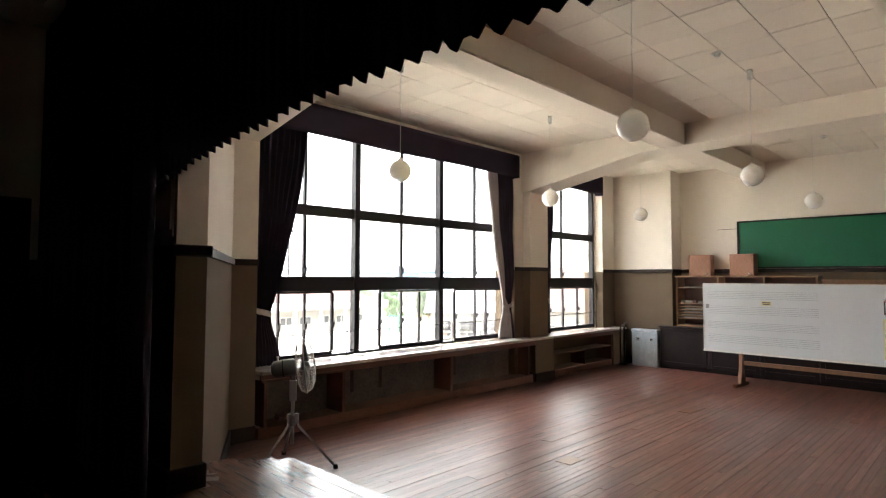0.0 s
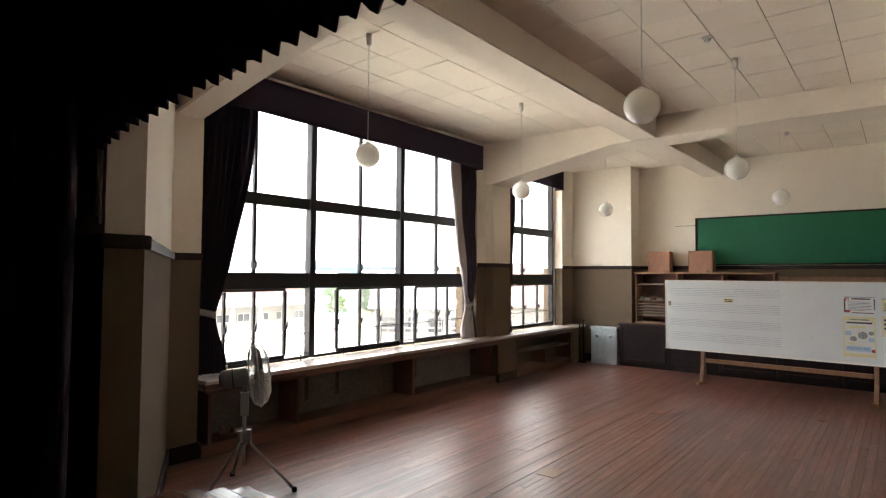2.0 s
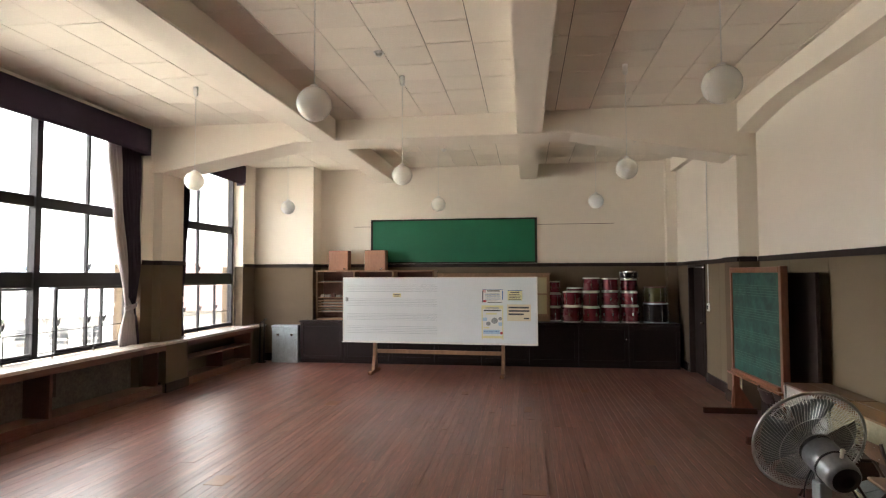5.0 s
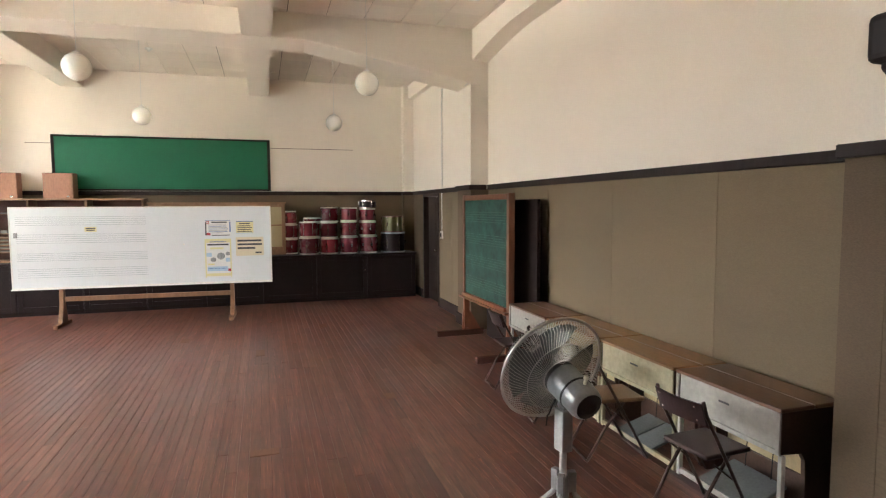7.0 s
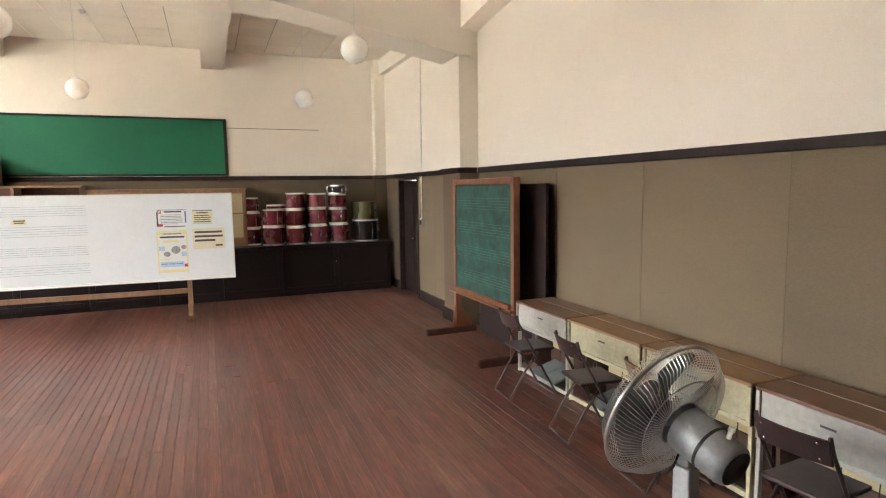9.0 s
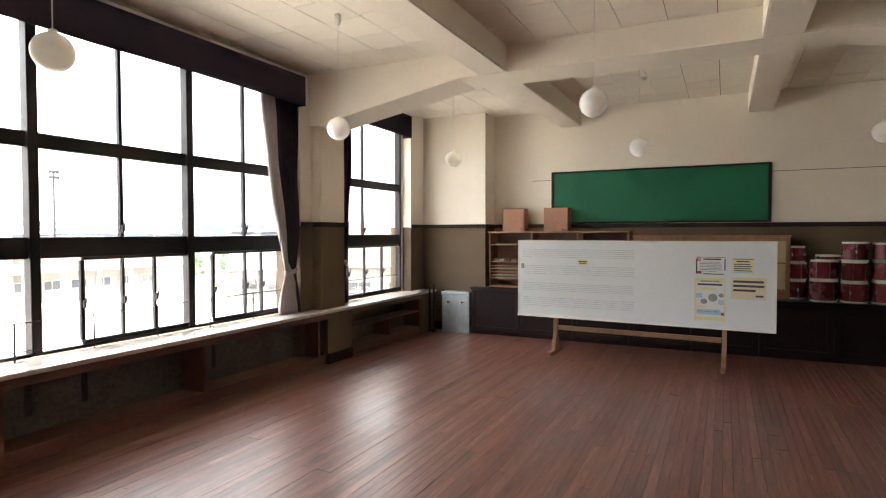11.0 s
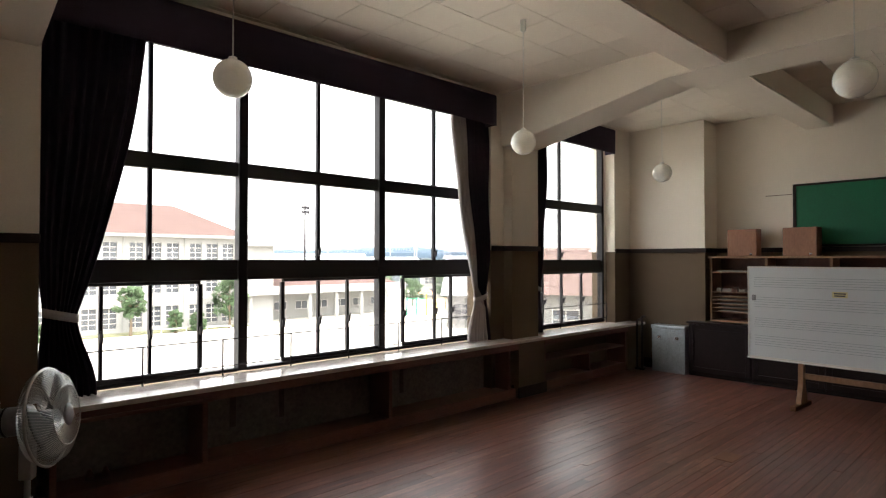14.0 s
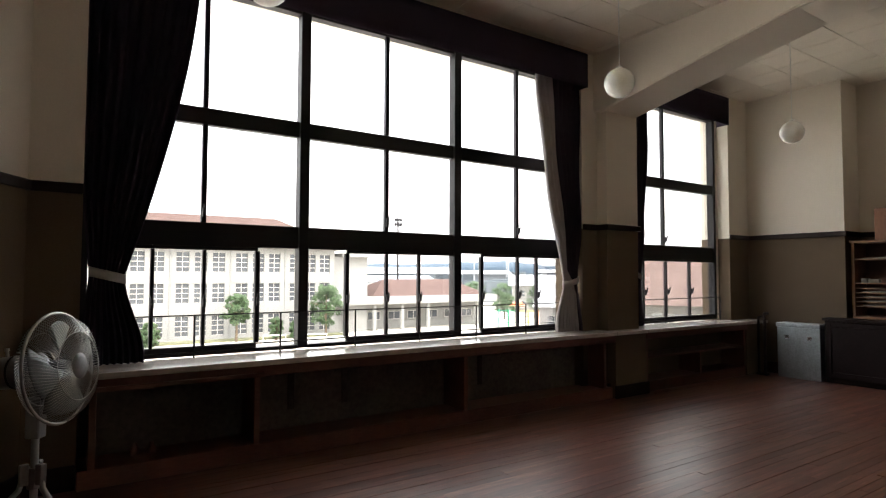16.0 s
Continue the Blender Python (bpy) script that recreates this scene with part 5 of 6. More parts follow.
    for k in range(4):
        bm = bmesh.new()
        g = []
        for i in range(9):
            u = i / 8
            r = 0.04 + 0.19 * u
            half = (0.66 - 0.012 * i) if i else 0.35
            g.append([bm.verts.new((0.115 + (0.035 * (v - 0.5)) * 2 * (1 - 0.3 * u), r * math.cos(2 * math.pi * k / 4 + (v - 0.5) * 2 * half), r * math.sin(2 * math.pi * k / 4 + (v - 0.5) * 2 * half))) for v in (0, 0.25, 0.5, 0.75, 1)])
        for p, q in zip(g, g[1:]):
            for a in range(4):
                bm.faces.new((p[a], p[a + 1], q[a + 1], q[a]))
        bl = head("blade", bm, FANB, f, "", True)
        bl.modifiers.new("thickness", "SOLIDIFY").thickness = 0.002
    head("hub", lathe(bmesh.new(), [(0, 0.16), (0.03, 0.155), (0.042, 0.13), (0.042, 0.07), (0, 0.07)], 20, turnx), FANG, f, "", True)
    head("cord", tube(bmesh.new(), [(-0.03, 0.05, -0.07), (-0.04, 0.07, -0.11), (-0.02, 0.06, -0.16), (0.02, 0.035, -0.2), (0.02, 0.03, -0.26)], 0.004, 6), ALU, f, "black power cord", True)
    return f


standing_fan(3.185, 5.13, -32, 6, 0.97, -50, "grey standing fan on a steel tripod by the window")
standing_fan(3.47, -0.78, 5, 18, 0.95, 20, "grey standing fan on a steel tripod before the organs")

# ---------------- hanging globe lamps and ceiling fittings ----------------
def globe_lamp():
    g = thing("pendant_lamp", "white opal globe lamp hanging on a thin cord", "lamp", "globe lamps in the room")
    prof = [(0.0, -0.118)] + [(0.118 * math.cos(radians(a)), 0.118 * math.sin(radians(a))) for a in range(-80, 75, 10)] + [(0.027, 0.116), (0.027, 0.119), (0, 0.119)]
    part("globe", lathe(bmesh.new(), prof, 32), GLOBE, g, "white opal glass globe", True)
    part("cap", lathe(bmesh.new(), [(0.0, 0.138), (0.012, 0.137), (0.026, 0.130), (0.026, 0.113), (0, 0.113)], 20), WHITEP, g, "", True)
    part("cord", tube(bmesh.new(), [(0, 0, 0.135), (0, 0, ZC - 2.98 - 0.08)], 0.0038, 6), WHITEP, g)
    part("canopy", lathe(bmesh.new(), [(0, ZC - 2.98 - 0.115), (0.018, ZC - 2.98 - 0.113), (0.028, ZC - 2.98 - 0.098), (0.029, ZC - 2.98), (0, ZC - 2.98)], 20), WHITEP, g, "", True)
    return g


gl = globe_lamp()
first = True
for x in (4.13, 6.945, 9.745):
    for y in (4.64, 2.03, -0.50):
        if first:
            gl.matrix_basis = pose(x, y, 2.98)
            first = False
        else:
            copy_thing(gl, pose(x, y - (0.09 if x < 5 and y < 0 else 0), 2.98, 0, 0, 40 * x))
for x, y in ((6.2, 2.12), (10.9, 2.1)):
    d = thing("smoke_detector", "small round white smoke detector on the ceiling", "detector", at=pose(x, y, ZC))
    part("base_ring", lathe(bmesh.new(), [(0, -0.012), (0.055, -0.012), (0.055, 0.002), (0, 0.002)], 20), WHITEP, d)
    part("sensor", lathe(bmesh.new(), [(0, -0.045), (0.02, -0.044), (0.03, -0.03), (0.036, -0.0125), (0, -0.0125)], 20), WHITEP, d, "", True)

# ---------------- outside: school yard, buildings, trees, hills ----------------
SAND = mat("sandy_school_yard", (0.44, 0.41, 0.36), 0.95, var=0.12, scale=0.12, fine=3, bump=0.1)
OFFW = mat("offwhite_render", (0.25, 0.245, 0.235), 0.9, var=0.08, scale=0.5, fine=12, bump=0.05)
TILE = mat("red_roof_tile", (0.092, 0.062, 0.056), 0.9, spec=0.05, var=0.22, scale=0.6, fine=5, bump=0.2)
TILE2 = mat("faded_roof_tile", (0.165, 0.118, 0.106), 0.9, spec=0.05, var=0.2, scale=0.6, fine=5, bump=0.2)
WPANE = mat("dark_window_pane", (0.075, 0.08, 0.09), 0.15, var=0.5, scale=0.6, bump=0.0)
WFRAME = mat("pale_window_frame", (0.45, 0.43, 0.40), 0.6, var=0.1, bump=0.0)
LEAF = mat("tree_leaves", (0.060, 0.10, 0.042), 0.7, var=0.5, scale=1.2, fine=6, bump=0.0, island=True, rand=0.5)
BARK = mat("tree_bark", (0.12, 0.09, 0.06), 0.9, var=0.3, scale=4, bump=0.3)
GREYM = mat("pale_metal_roof", (0.33, 0.34, 0.35), 0.5, var=0.1, scale=0.4, fine=4, bump=0.05)
# the blue of distance haze is put into the hill colour
HILL = mat("haze_tinted_hill", (0.040, 0.062, 0.088), 1.0, var=0.2, scale=0.02, fine=0.2, bump=0.0)
# town houses carry the grey of distance haze in their colour
TOWN = mat("distant_town", (0.075, 0.088, 0.10), 0.9, var=0.3, scale=0.1, bump=0.0, island=True, rand=0.8)
GZ = -5.6
solid("ground", box(bmesh.new(), -2500, 2500, -2500, 2500, GZ - 0.2, GZ), SAND, "pale sandy school yard and ground", "ground", kind="structure")


def hip_roof(L, W, z0, h, over, hipx):
    bm = bmesh.new()
    v = [bm.verts.new(p) for p in ((-over, -over, z0), (L + over, -over, z0), (L + over, W + over, z0), (-over, W + over, z0), (hipx, W / 2, z0 + h), (L - hipx, W / 2, z0 + h))]
    for f in ((0, 1, 5, 4), (1, 2, 5), (2, 3, 4, 5), (3, 0, 4), (3, 2, 1, 0)):
        bm.faces.new([v[k] for k in f])
    return bm


def far_window(parent, x, z, w, h, y=0.0, bars=3):
    wd = new("window")
    wd.parent = parent
    part("pane", bbox(x, x + w, y + 0.02, y + 0.05, z, z + h), WPANE, wd)
    for a, b, c, d in ((x - 0.06, x, z - 0.06, z + h + 0.06), (x + w, x + w + 0.06, z - 0.06, z + h + 0.06), (x + w / 2 - 0.03, x + w / 2 + 0.03, z, z + h)):
        part("frame", box(bmesh.new(), a, b, y - 0.03, y + 0.018, c, d), WFRAME, wd)
    bm = bmesh.new()
    for k in range(bars + 1):
        zz = z + h * k / bars
        box(bm, x, x + w, y - 0.025, y + 0.017, zz - 0.035, zz + 0.035)
    part("glazing_bar", bm, WFRAME, wd)
    part("sill", box(bmesh.new(), x - 0.1, x + w + 0.1, y - 0.14, y + 0.019, z - 0.16, z - 0.065), OFFW, wd)


def school_block():
    s = thing("school_building", "three storey off-white school building with red tiled roof", "building", at=pose(-23.0, 66.6, GZ, 0, 0, -1.0))
    L, W, H = 53.5, 11.0, 9.85
    n = 9
    bw = L / n
    # wall with real window recesses: piers, bands
    bm = bmesh.new()
    box(bm, 0, L, 0.30, W, 0, H)
    zs = ((0.5, 2.6), (3.95, 6.0), (7.2, 9.3))
    edges = [0.0] + [z for q in zs for z in q] + [H]
    for k in range(0, len(edges), 2):
        box(bm, 0, L, 0, 0.299, edges[k], edges[k + 1])
    spots = []
    for b in range(n):
        c = bw * b + bw / 2
        spots += [c - 1.78 - 0.62, c - 0.62, c + 1.78 - 0.62]
    for z0, z1 in zs:
        x = 0.0
        for w0 in spots + [L + 5]:
            box(bm, x, min(w0, L), 0.0, 0.298, z0, z1)
            x = w0 + 1.24
            if w0 > L:
                break
    part("wall", bm, OFFW, s)
    part("eave", box(bmesh.new(), -0.9, L + 0.9, -0.9, W + 0.9, H + 0.001, H + 0.35), OFFW, s)
    part("roof", hip_roof(L, W, H + 0.352, 3.55, 0.95, 5.5), TILE, s, "red tiled hipped roof")
    part("stair_block", box(bmesh.new(), L + 0.001, L + 4.6, 0.6, W, 0, H - 0.75), OFFW, s, "plain off-white end block")
    part("stair_eave", box(bmesh.new(), L + 0.92, L + 5.5, -0.3, W + 0.5, H - 0.749, H - 0.30), OFFW, s, "flat pale end roof")
    for z0, z1 in zs:
        for w0 in spots:
            far_window(s, w0, z0, 1.24, z1 - z0, 0.2, 4)
    for b in range(1, n):
        part("drain_pipe", tube(bmesh.new(), [(bw * b, -0.08, 0.0), (bw * b, -0.08, H)], 0.07, 6), OFFW, s)
    for b in range(n):
        part("wall_vent", bbox(bw * (b + 0.33), bw * (b + 0.33) + 0.3, -0.12, -0.001, 3.2, 3.5, 0.03, 1), WFRAME, s)
    return s


school_block()


def arcade_block():
    s = thing("arcade_building", "low off-white building with columns and red tiled roof", "building", at=pose(31.6, 65.6, GZ, 0, 0, 0.5))
    L, W, H = 22.5, 9, 3.3
    part("wall", box(bmesh.new(), 0.6, L, 2.4, W, 0, H), OFFW, s)
    part("fascia", box(bmesh.new(), -1.0, L + 0.9, -0.6, W, H + 0.001, H + 0.95), OFFW, s)
    bm = hip_roof(L - 3.6, W, H + 0.952, 2.1, -0.3, 4.0)
    bmesh.ops.translate(bm, vec=(3.8, 0, 0), verts=bm.verts[:])
    part("roof", bm, TILE, s, "red tiled hipped roof")
    for k in range(6):
        part("column", tube(bmesh.new(), [(0.3 + 3.95 * k, 0.0, 0), (0.3 + 3.95 * k, 0.0, H)], 0.27, 12), OFFW, s)
    for k in range(7):
        far_window(s, 1.5 + 2.95 * k, 1.2, 1.7, 1.0, 2.2, 1)
    return s


arcade_block()


def gable_house(m, L, W, H, rh, roof, label):
    s = thing("house", label, "building", at=m)
    part("wall", box(bmesh.new(), 0, L, 0, W, 0, H), OFFW, s)
    bm = bmesh.new()
    v = [bm.verts.new(p) for p in ((-0.7, -0.7, H), (L + 0.7, -0.7, H), (L + 0.7, W / 2, H + rh), (-0.7, W / 2, H + rh), (L + 0.7, W + 0.7, H), (-0.7, W + 0.7, H))]
    for f in ((0, 1, 2, 3), (3, 2, 4, 5), (0, 3, 5), (1, 4, 2), (0, 5, 4, 1)):
        bm.faces.new([v[k] for k in f])
    part("roof", bm, roof, s)
    k = 0.8
    while k + 1.8 < L:
        for z in (0.9, H - 2.1):
            if z > 0.5:
                far_window(s, k, z, 1.5, 1.2, -0.06, 2)
        k += 2.6
    return s


gable_house(pose(30.5, 22.5, GZ, 0, 0, -62), 22, 12, 5.4, 2.9, TILE2, "off-white house with a broad red tiled roof")
gable_house(pose(46.0, 47.0, GZ, 0, 0, -48), 16, 12, 3.6, 2.4, GREYM, "pale shed with a white metal roof")
gable_house(pose(74, 84, GZ, 0, 0, -40), 11, 8, 5.0, 2.0, GREYM, "grey house beyond the school yard")
gable_house(pose(92, 82, GZ, 0, 0, -45), 10, 8, 4.6, 2.2, TILE, "small house with tiled roof beyond the yard")


def leaf_tree(x, y, h, wd, trunk, seed, label, name="tree"):
    t = thing(name, label, "tree" if name == "tree" else "shrub", at=pose(x, y, GZ))
    r = random.Random(seed)
    bm = tube(bmesh.new(), [(0, 0, 0), (0.05, 0.03, trunk * 0.6), (0.0, 0.06, trunk + h * 0.25), (0.05, 0, h * 0.85)], [0.16, 0.12, 0.09, 0.03], 7)
    for k in range(7):
        a = r.uniform(0, 6.28)
        z = trunk + (h - trunk) * r.uniform(0.0, 0.6)
        tube(bm, [(0, 0, z), (wd * 0.22 * math.cos(a), wd * 0.22 * math.sin(a), z + 0.4), (wd * 0.42 * math.cos(a), wd * 0.42 * math.sin(a), z + 0.8)], [0.06, 0.04, 0.015], 5)
    part("trunk", bm, BARK, t)
    bm = bmesh.new()
    cl = []
    for k in range(70):
        a, u, q = r.uniform(0, 6.28), r.random(), r.random() ** 0.45
        z = trunk + (h - trunk) * u
        rad = wd * 0.42 * q * math.sqrt(max(0.04, 1 - (2 * (0.10 + 0.88 * u) - 1) ** 2))
        cl.append((rad * math.cos(a), rad * math.sin(a), z, r.uniform(0.16, 0.36) * wd / 3.2))
    for px, py, pz, s in cl:
        for k in range(120):
            d = Vector((r.gauss(0, 1), r.gauss(0, 1), r.gauss(0, 0.8))).normalized() * s * r.uniform(0.5, 1.1)
            c = Vector((px, py, pz)) + d
            a = Vector((r.uniform(-1, 1), r.uniform(-1, 1), r.uniform(-1, 1))).normalized() * r.uniform(0.06, 0.13)
            b = a.orthogonal().normalized() * r.uniform(0.035, 0.075)
            bm.faces.new([bm.verts.new(c + o) for o in (a, b, -a, -b)])
    tagged(part("crown", bm, LEAF, t), kind="stuff")
    return t


leaf_tree(18.6, 63.0, 4.8, 3.2, 1.9, 11, "green leafy tree before the school building")
leaf_tree(28.4, 63.0, 5.6, 4.3, 1.5, 12, "green leafy tree before the school building")
leaf_tree(22.6, 62.5, 2.3, 1.8, 0.3, 13, "low green shrub in the flower bed", "shrub")
leaf_tree(25.0, 63.0, 1.8, 2.0, 0.2, 14, "low green shrub in the flower bed", "shrub")
leaf_tree(10.5, 62.5, 2.2, 2.2, 0.2, 15, "low green shrub in the flower bed", "shrub")
for k, (x, y, h, w) in enumerate(((62, 72, 4.2, 4.5), (67, 68, 3.8, 4), (72, 74, 5, 6), (84, 66, 5, 6), (78, 84, 5, 6), (70, 96, 4.8, 6), (76, 99, 5.2, 7), (84, 99, 5.0, 6))):
    leaf_tree(x, y, h, w, 1.2, 20 + k, "green leafy tree beyond the school yard")

bed = thing("flower_bed", "low planted bed along the school building", "flower bed", at=pose(0, 63.5, GZ))
part("soil", box(bmesh.new(), -10, 31, 0, 2.0, 0.001, 0.12), mat("planted_soil", (0.16, 0.16, 0.09), 0.95, var=0.5, scale=1.5, fine=5), bed)

lp = thing("floodlight_mast", "tall dark floodlight mast beyond the school yard", "mast", at=pose(46, 78, GZ))
part("pole", tube(bmesh.new(), [(0, 0, 0), (0, 0, 15.6)], [0.20, 0.12], 8), ALU, lp)
for z in (14.6, 15.3):
    part("crossarm", bbox(-0.62, 0.62, -0.06, 0.06, z - 0.36, z - 0.28), ALU, lp)
    for dx in (-0.46, 0, 0.46):
        part("floodlight", bbox(dx - 0.17, dx + 0.17, -0.3, 0.1, z - 0.22, z + 0.22, 0.05, 1), ALU, lp)
for k, (x, y) in enumerate(((95, 110), (120, 100), (110, 140), (140, 95))):
    pl = thing("utility_pole", "grey utility pole with crossarm in the distance", "pole", "utility poles", pose(x, y, GZ))
    part("pole", tube(bmesh.new(), [(0, 0, 0), (0, 0, 11.0)], 0.16, 6), GREYI, pl)
    part("crossarm", bbox(-0.9, 0.9, -0.05, 0.05, 10.0, 10.15), GREYI, pl)

PGREEN = mat("green_play_paint", (0.03, 0.30, 0.16), 0.5, bump=0)
PYELL = mat("yellow_play_paint", (0.60, 0.42, 0.05), 0.5, bump=0)
PRED = mat("red_play_paint", (0.50, 0.16, 0.06), 0.5, bump=0)
pg = thing("climbing_frame", "green and yellow painted climbing frame with slide", "play frame", at=pose(51.3, 60.5, GZ, 0, 0, -45))
for k, (x, m) in enumerate(((0, PGREEN), (1.3, PGREEN), (2.6, PYELL), (3.9, PYELL), (5.2, PRED))):
    for y in (0, 1.4):
        part("post", tube(bmesh.new(), [(x, y, 0), (x, y, 2.4 + 0.5 * (k == 2))], 0.06, 6), m, pg)
    for z in (0.8, 1.6, 2.3):
        part("rung", tube(bmesh.new(), [(x, 0, z), (x, 1.4, z)], 0.045, 6), m, pg)
        if k < 4:
            part("rung", tube(bmesh.new(), [(x, 0, z), (x + 1.3, 0, z)], 0.045, 6), m, pg)
bm = bbox(0, 3.2, 0, 0.6, -0.03, 0.03)
bmesh.ops.transform(bm, matrix=pose(5.2, 0.4, 1.9, 0, 35, 0), verts=bm.verts[:])
part("slide", bm, PYELL, pg)
part("roof_cap", lathe(bmesh.new(), [(1.1, 2.95), (0, 3.8)], 8, Matrix.Translation((2.6, 0.7, 0))), PRED, pg)
for k in range(5):
    bn = thing("yard_goal", "white metal frame standing in the school yard", "frame", "white yard frames", pose((20.5, 24.5, 38, 43, 30)[k], (60, 59, 54, 50, 58)[k], GZ, 0, 0, -15))
    part("bar", tube(bmesh.new(), [(0, 0, 0), (0, 0, 0.8), (2.2, 0, 0.8), (2.2, 0, 0)], 0.06, 6), WHITEP, bn)

FACT = mat("grey_metal_cladding", (0.075, 0.085, 0.10), 0.6, var=0.15, scale=0.3, fine=3, bump=0.05)
SOLAR = mat("dark_solar_panel", (0.10, 0.13, 0.18), 0.2, var=0.1, bump=0)


def works_hall(m, L, W, H, label):
    """A long low hall with a shallow roof, a band of windows and downpipes."""
    h = thing("works_hall", label, "building", "distant works halls", m)
    part("wall", box(bmesh.new(), 0, L, 0, W, 0, H), FACT, h)
    bm = bmesh.new()
    v = [bm.verts.new(p) for p in ((-1, -1, H), (L + 1, -1, H), (L + 1, W / 2, H + 1.6), (-1, W / 2, H + 1.6), (L + 1, W + 1, H), (-1, W + 1, H))]
    for f in ((0, 1, 2, 3), (3, 2, 4, 5), (0, 3, 5), (1, 4, 2), (0, 5, 4, 1)):
        bm.faces.new([v[k] for k in f])
    part("roof", bm, GREYM, h, "pale grey sheet roof")
    k = 2.0
    while k + 5 < L:
        part("window", box(bmesh.new(), k, k + 4.2, -0.06, -0.005, H * 0.35, H * 0.55), WPANE, h)
        k += 7.0
    return h


works_hall(pose(108, 226, GZ, 0, 0, -34), 66, 24, 7.2, "long grey works hall beyond the town")
works_hall(pose(196, 205, GZ, 0, 0, -38), 48, 22, 8.0, "long grey works hall beyond the town")
works_hall(pose(128, 300, GZ, 0, 0, -30), 70, 30, 9.5, "long grey works hall beyond the town")
sr = thing("solar_roof_building", "low building with solar panels on its roof", "building", at=pose(42.5, 88, GZ, 0, 0, -12))
part("wall", box(bmesh.new(), 0, 16, 0, 9, 0, 5.6), OFFW, sr)
for k in range(6):
    bm = bbox(0, 2.4, 0, 4.2, -0.06, 0.06)
    bmesh.ops.transform(bm, matrix=pose(0.4 + 2.55 * k, 0.3, 5.75, 14, 0, 0), verts=bm.verts[:])
    part("solar_panel", bm, SOLAR, sr)
for x, y, h in ((85, 135, 13), (98, 128, 14), (128, 150, 16), (150, 120, 14), (70, 150, 13)):
    pl = thing("lattice_mast", "thin grey lattice mast in the distance", "mast", "distant masts", pose(x, y, GZ))
    part("pole", tube(bmesh.new(), [(0, 0, 0), (0, 0, h)], [0.22, 0.10], 6), GREYI, pl)
    for z in (h - 0.6, h - 1.8):
        part("crossarm", bbox(-1.1, 1.1, -0.06, 0.06, z, z + 0.12), GREYI, pl)

rt = random.Random(9)
bm = bmesh.new()
for k in range(420):
    a = radians(rt.uniform(8, 95))
    d = rt.uniform(150, 620)
    w, h = rt.uniform(6, 16), rt.uniform(3, 7) * (1.3 if d > 350 else 1)
    x, y = d * math.cos(a), d * math.sin(a)
    box(bm, x - w / 2, x + w / 2, y - 5, y + 5, GZ, GZ + h)
tagged(solid("distant_town", bm, TOWN, "distant town of low houses, coloured grey for haze", "town"), kind="stuff")
bm = bmesh.new()
prev = None
for k in range(121):
    a = radians(0 + k * 1.0)
    h = 26 + 16 * noise.noise((k * 0.11, 0.3, 0)) + 8 * noise.noise((k * 0.5, 5.3, 0)) + 2.0 * noise.noise((k * 1.7, 2.3, 0))
    h *= 0.70 + 0.40 * math.exp(-((k - 54) / 16) ** 2)
    p = Vector((1500 * math.cos(a), 1500 * math.sin(a), GZ))
    q = Vector((1900 * math.cos(a), 1900 * math.sin(a), GZ + max(4, h) * 1.25))
    row = (bm.verts.new(p), bm.verts.new(p + Vector((0, 0, max(4, h) * 0.6))), bm.verts.new(q), bm.verts.new(q * 1.15 + Vector((0, 0, -30))))
    if prev:
        for i in range(3):
            bm.faces.new((prev[i], row[i], row[i + 1], prev[i + 1]))
    prev = row
tagged(solid("distant_hills", bm, HILL, "wooded hills on the horizon, coloured blue for haze", "hills", True), kind="stuff")

# ---------------- floor boards ----------------
sub = solid("floor", box(bmesh.new(), -3.5, XF, YQ, YW, -0.2, -0.014), SUBFL, "worn reddish brown wooden board floor", "floor", kind="structure")
BW = 0.0735
shared = {}


def board_mesh(length, key, material, along_x=True, bw=BW, th=0.018):
    if (length, key) not in shared:
        bm = bbox(0, length - 0.001, 0, bw - 0.0016, -th, 0) if along_x else bbox(0, bw - 0.0022, 0, length - 0.0015, -th, 0)
        top = [e for e in bm.edges if e.verts[0].co.z > -0.001 and e.verts[1].co.z > -0.001]
        bmesh.ops.bevel(bm, geom=top, offset=0.0010, segments=1, affect="EDGES")
        me = bpy.data.meshes.new("floor_board")
        bm.to_mesh(me)
        bm.free()
        me.materials.append(material)
        shared[(length, key)] = me
    return shared[(length, key)]


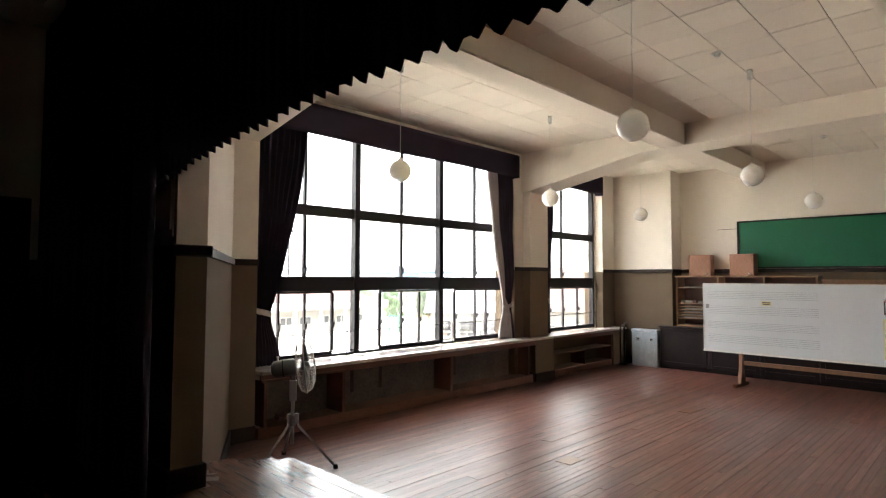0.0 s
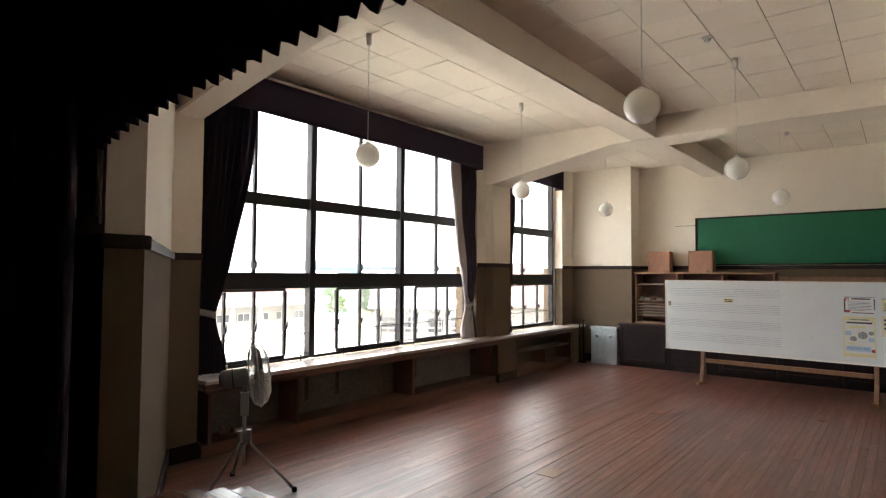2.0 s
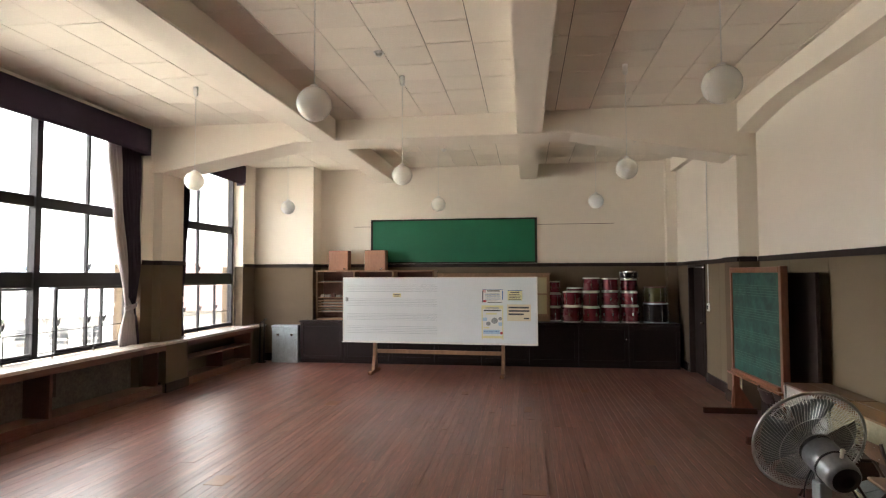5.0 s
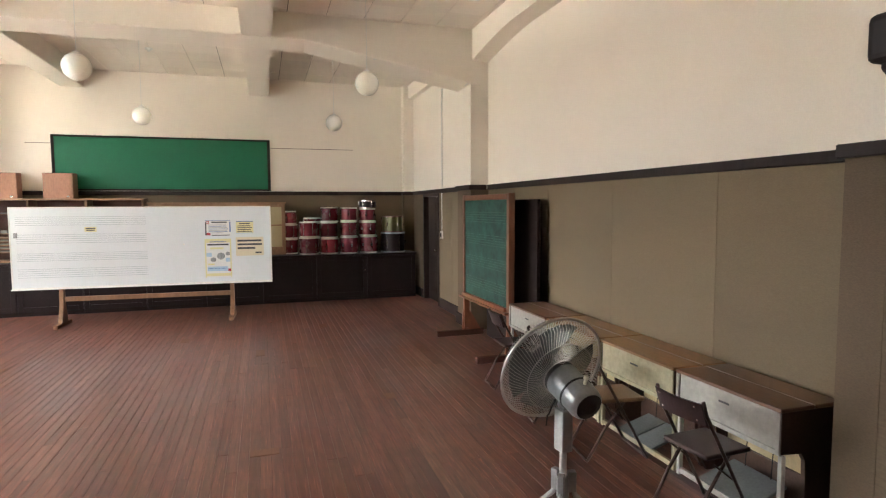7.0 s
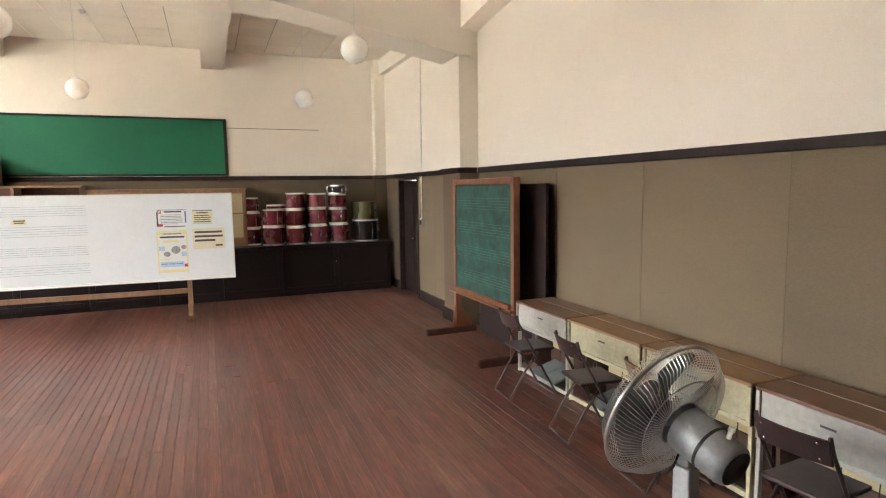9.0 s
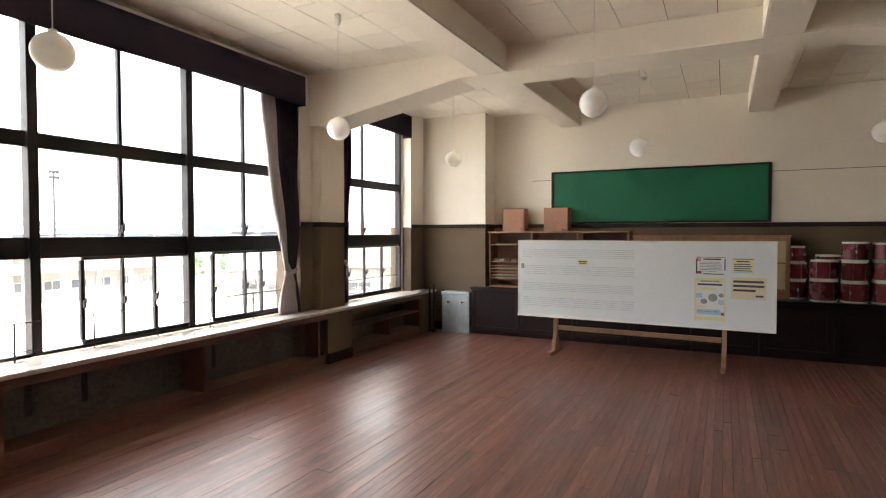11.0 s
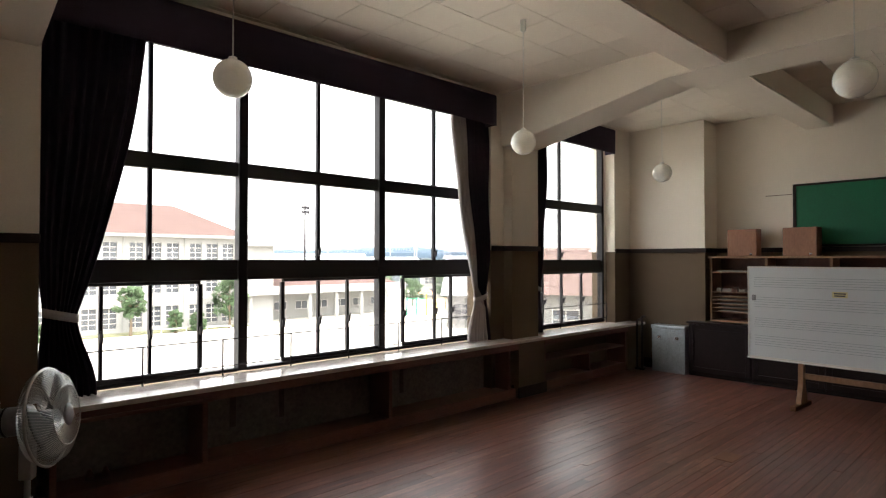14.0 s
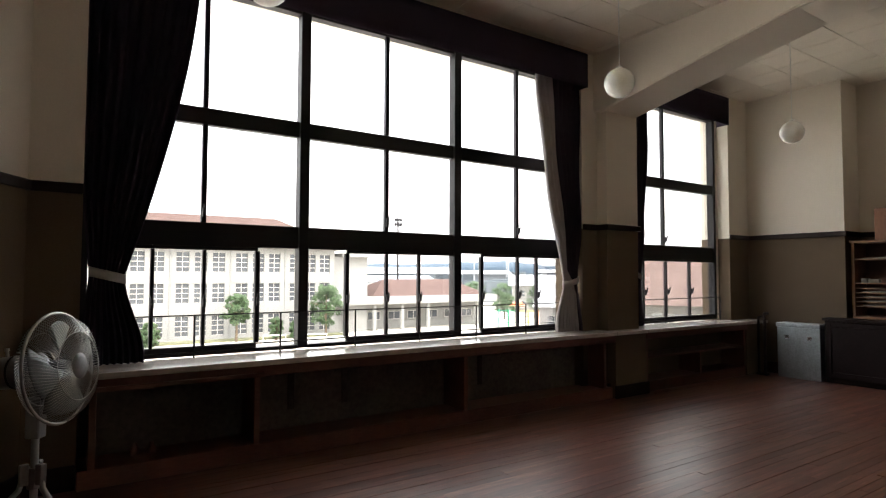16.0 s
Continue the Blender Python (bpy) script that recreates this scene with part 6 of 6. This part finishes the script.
rb = random.Random(21)
rests = [bmesh.new() for _ in range(9)]
count = 0
row = 0
y = YQ + 0.0125
while y < YW - 0.01:
    x = 2.40 - rb.choice((0.0, 0.3, 0.6, 0.9))
    while x < XF - 0.02:
        ln = rb.choice((1.2, 1.8, 2.4, 3.0, 3.6))
        ln = min(ln, math.ceil((XF - x) / 0.15) * 0.15)
        ln = round(ln, 2)
        near = -1.3 < y < 5.4 and x < 11.9 and count < 300
        if near:
            ob = new("floor_board", board_mesh(ln, "floor", FLOORW))
            ob.parent = sub
            ob.matrix_basis = pose(x, y, rb.uniform(-0.0009, 0.0009), rb.uniform(-0.5, 0.5), 0, 0)
            count += 1
        else:
            z = rb.uniform(-0.001, 0.001)
            bm = rests[rb.randrange(9)]
            box(bm, x, min(x + ln - 0.0015, XF - 0.001), y, y + BW - 0.0016, -0.018, z)
            bm.verts.ensure_lookup_table()
            tilt = rb.uniform(-0.009, 0.009)
            for v in bm.verts[-8:]:
                if v.co.z > -0.01:
                    v.co.z += tilt * (v.co.y - y - BW / 2)
        x += ln
    y += BW
    row += 1
for bm in rests:
    tagged(part("floor_boards_edge", bm, FLOORW, sub), kind="stuff")
# lighter let-in boards
PATCH = mat("pale_patch_board", (0.215, 0.115, 0.075), 0.42, var=0.25, scale=3, fine=40, stretch=(0.5, 3, 1), bump=0.05)
for x, y, w, d in ((5.28, 3.32, 0.24, 0.18), (8.37, 3.34, 0.27, 0.17), (9.30, 1.55, 0.2, 0.1), (8.33, 0.60, 0.3, 0.1), (9.70, -0.27, 0.2, 0.1), (5.36, 0.56, 0.11, 0.20), (6.29, -0.56, 0.16, 0.10)):
    part("patch_board", bbox(x - w / 2, x + w / 2, y - d / 2, y + d / 2, -0.012, 0.0032, 0.001, 1), PATCH, sub, "pale let-in patch board")
# stage boards run along the front edge
x = 2.62
k = 0
while x > -3.3:
    w = 0.118
    x0 = x - w
    if x0 > XP1 - 0.02:
        f = max(0.0, (x0 + w * 0.5 - XP1 - 0.06) / (2.56 - XP1))
        a, b = -0.52 + 0.50 * f, min(4.57, 4.15 + (2.62 - x0 - 0.06) * 0.89)
    elif x0 > XP0 - 0.13:
        a, b = YS0 + 0.03, YS1 - 0.03
    else:
        a, b = YR + 0.01, YW - 0.07
    ob = part("stage_board", bbox(x0 + 0.003, x, a, b, STAGE - 0.019, STAGE, 0.0018, 1), STAGEW, stage)
    x = x0
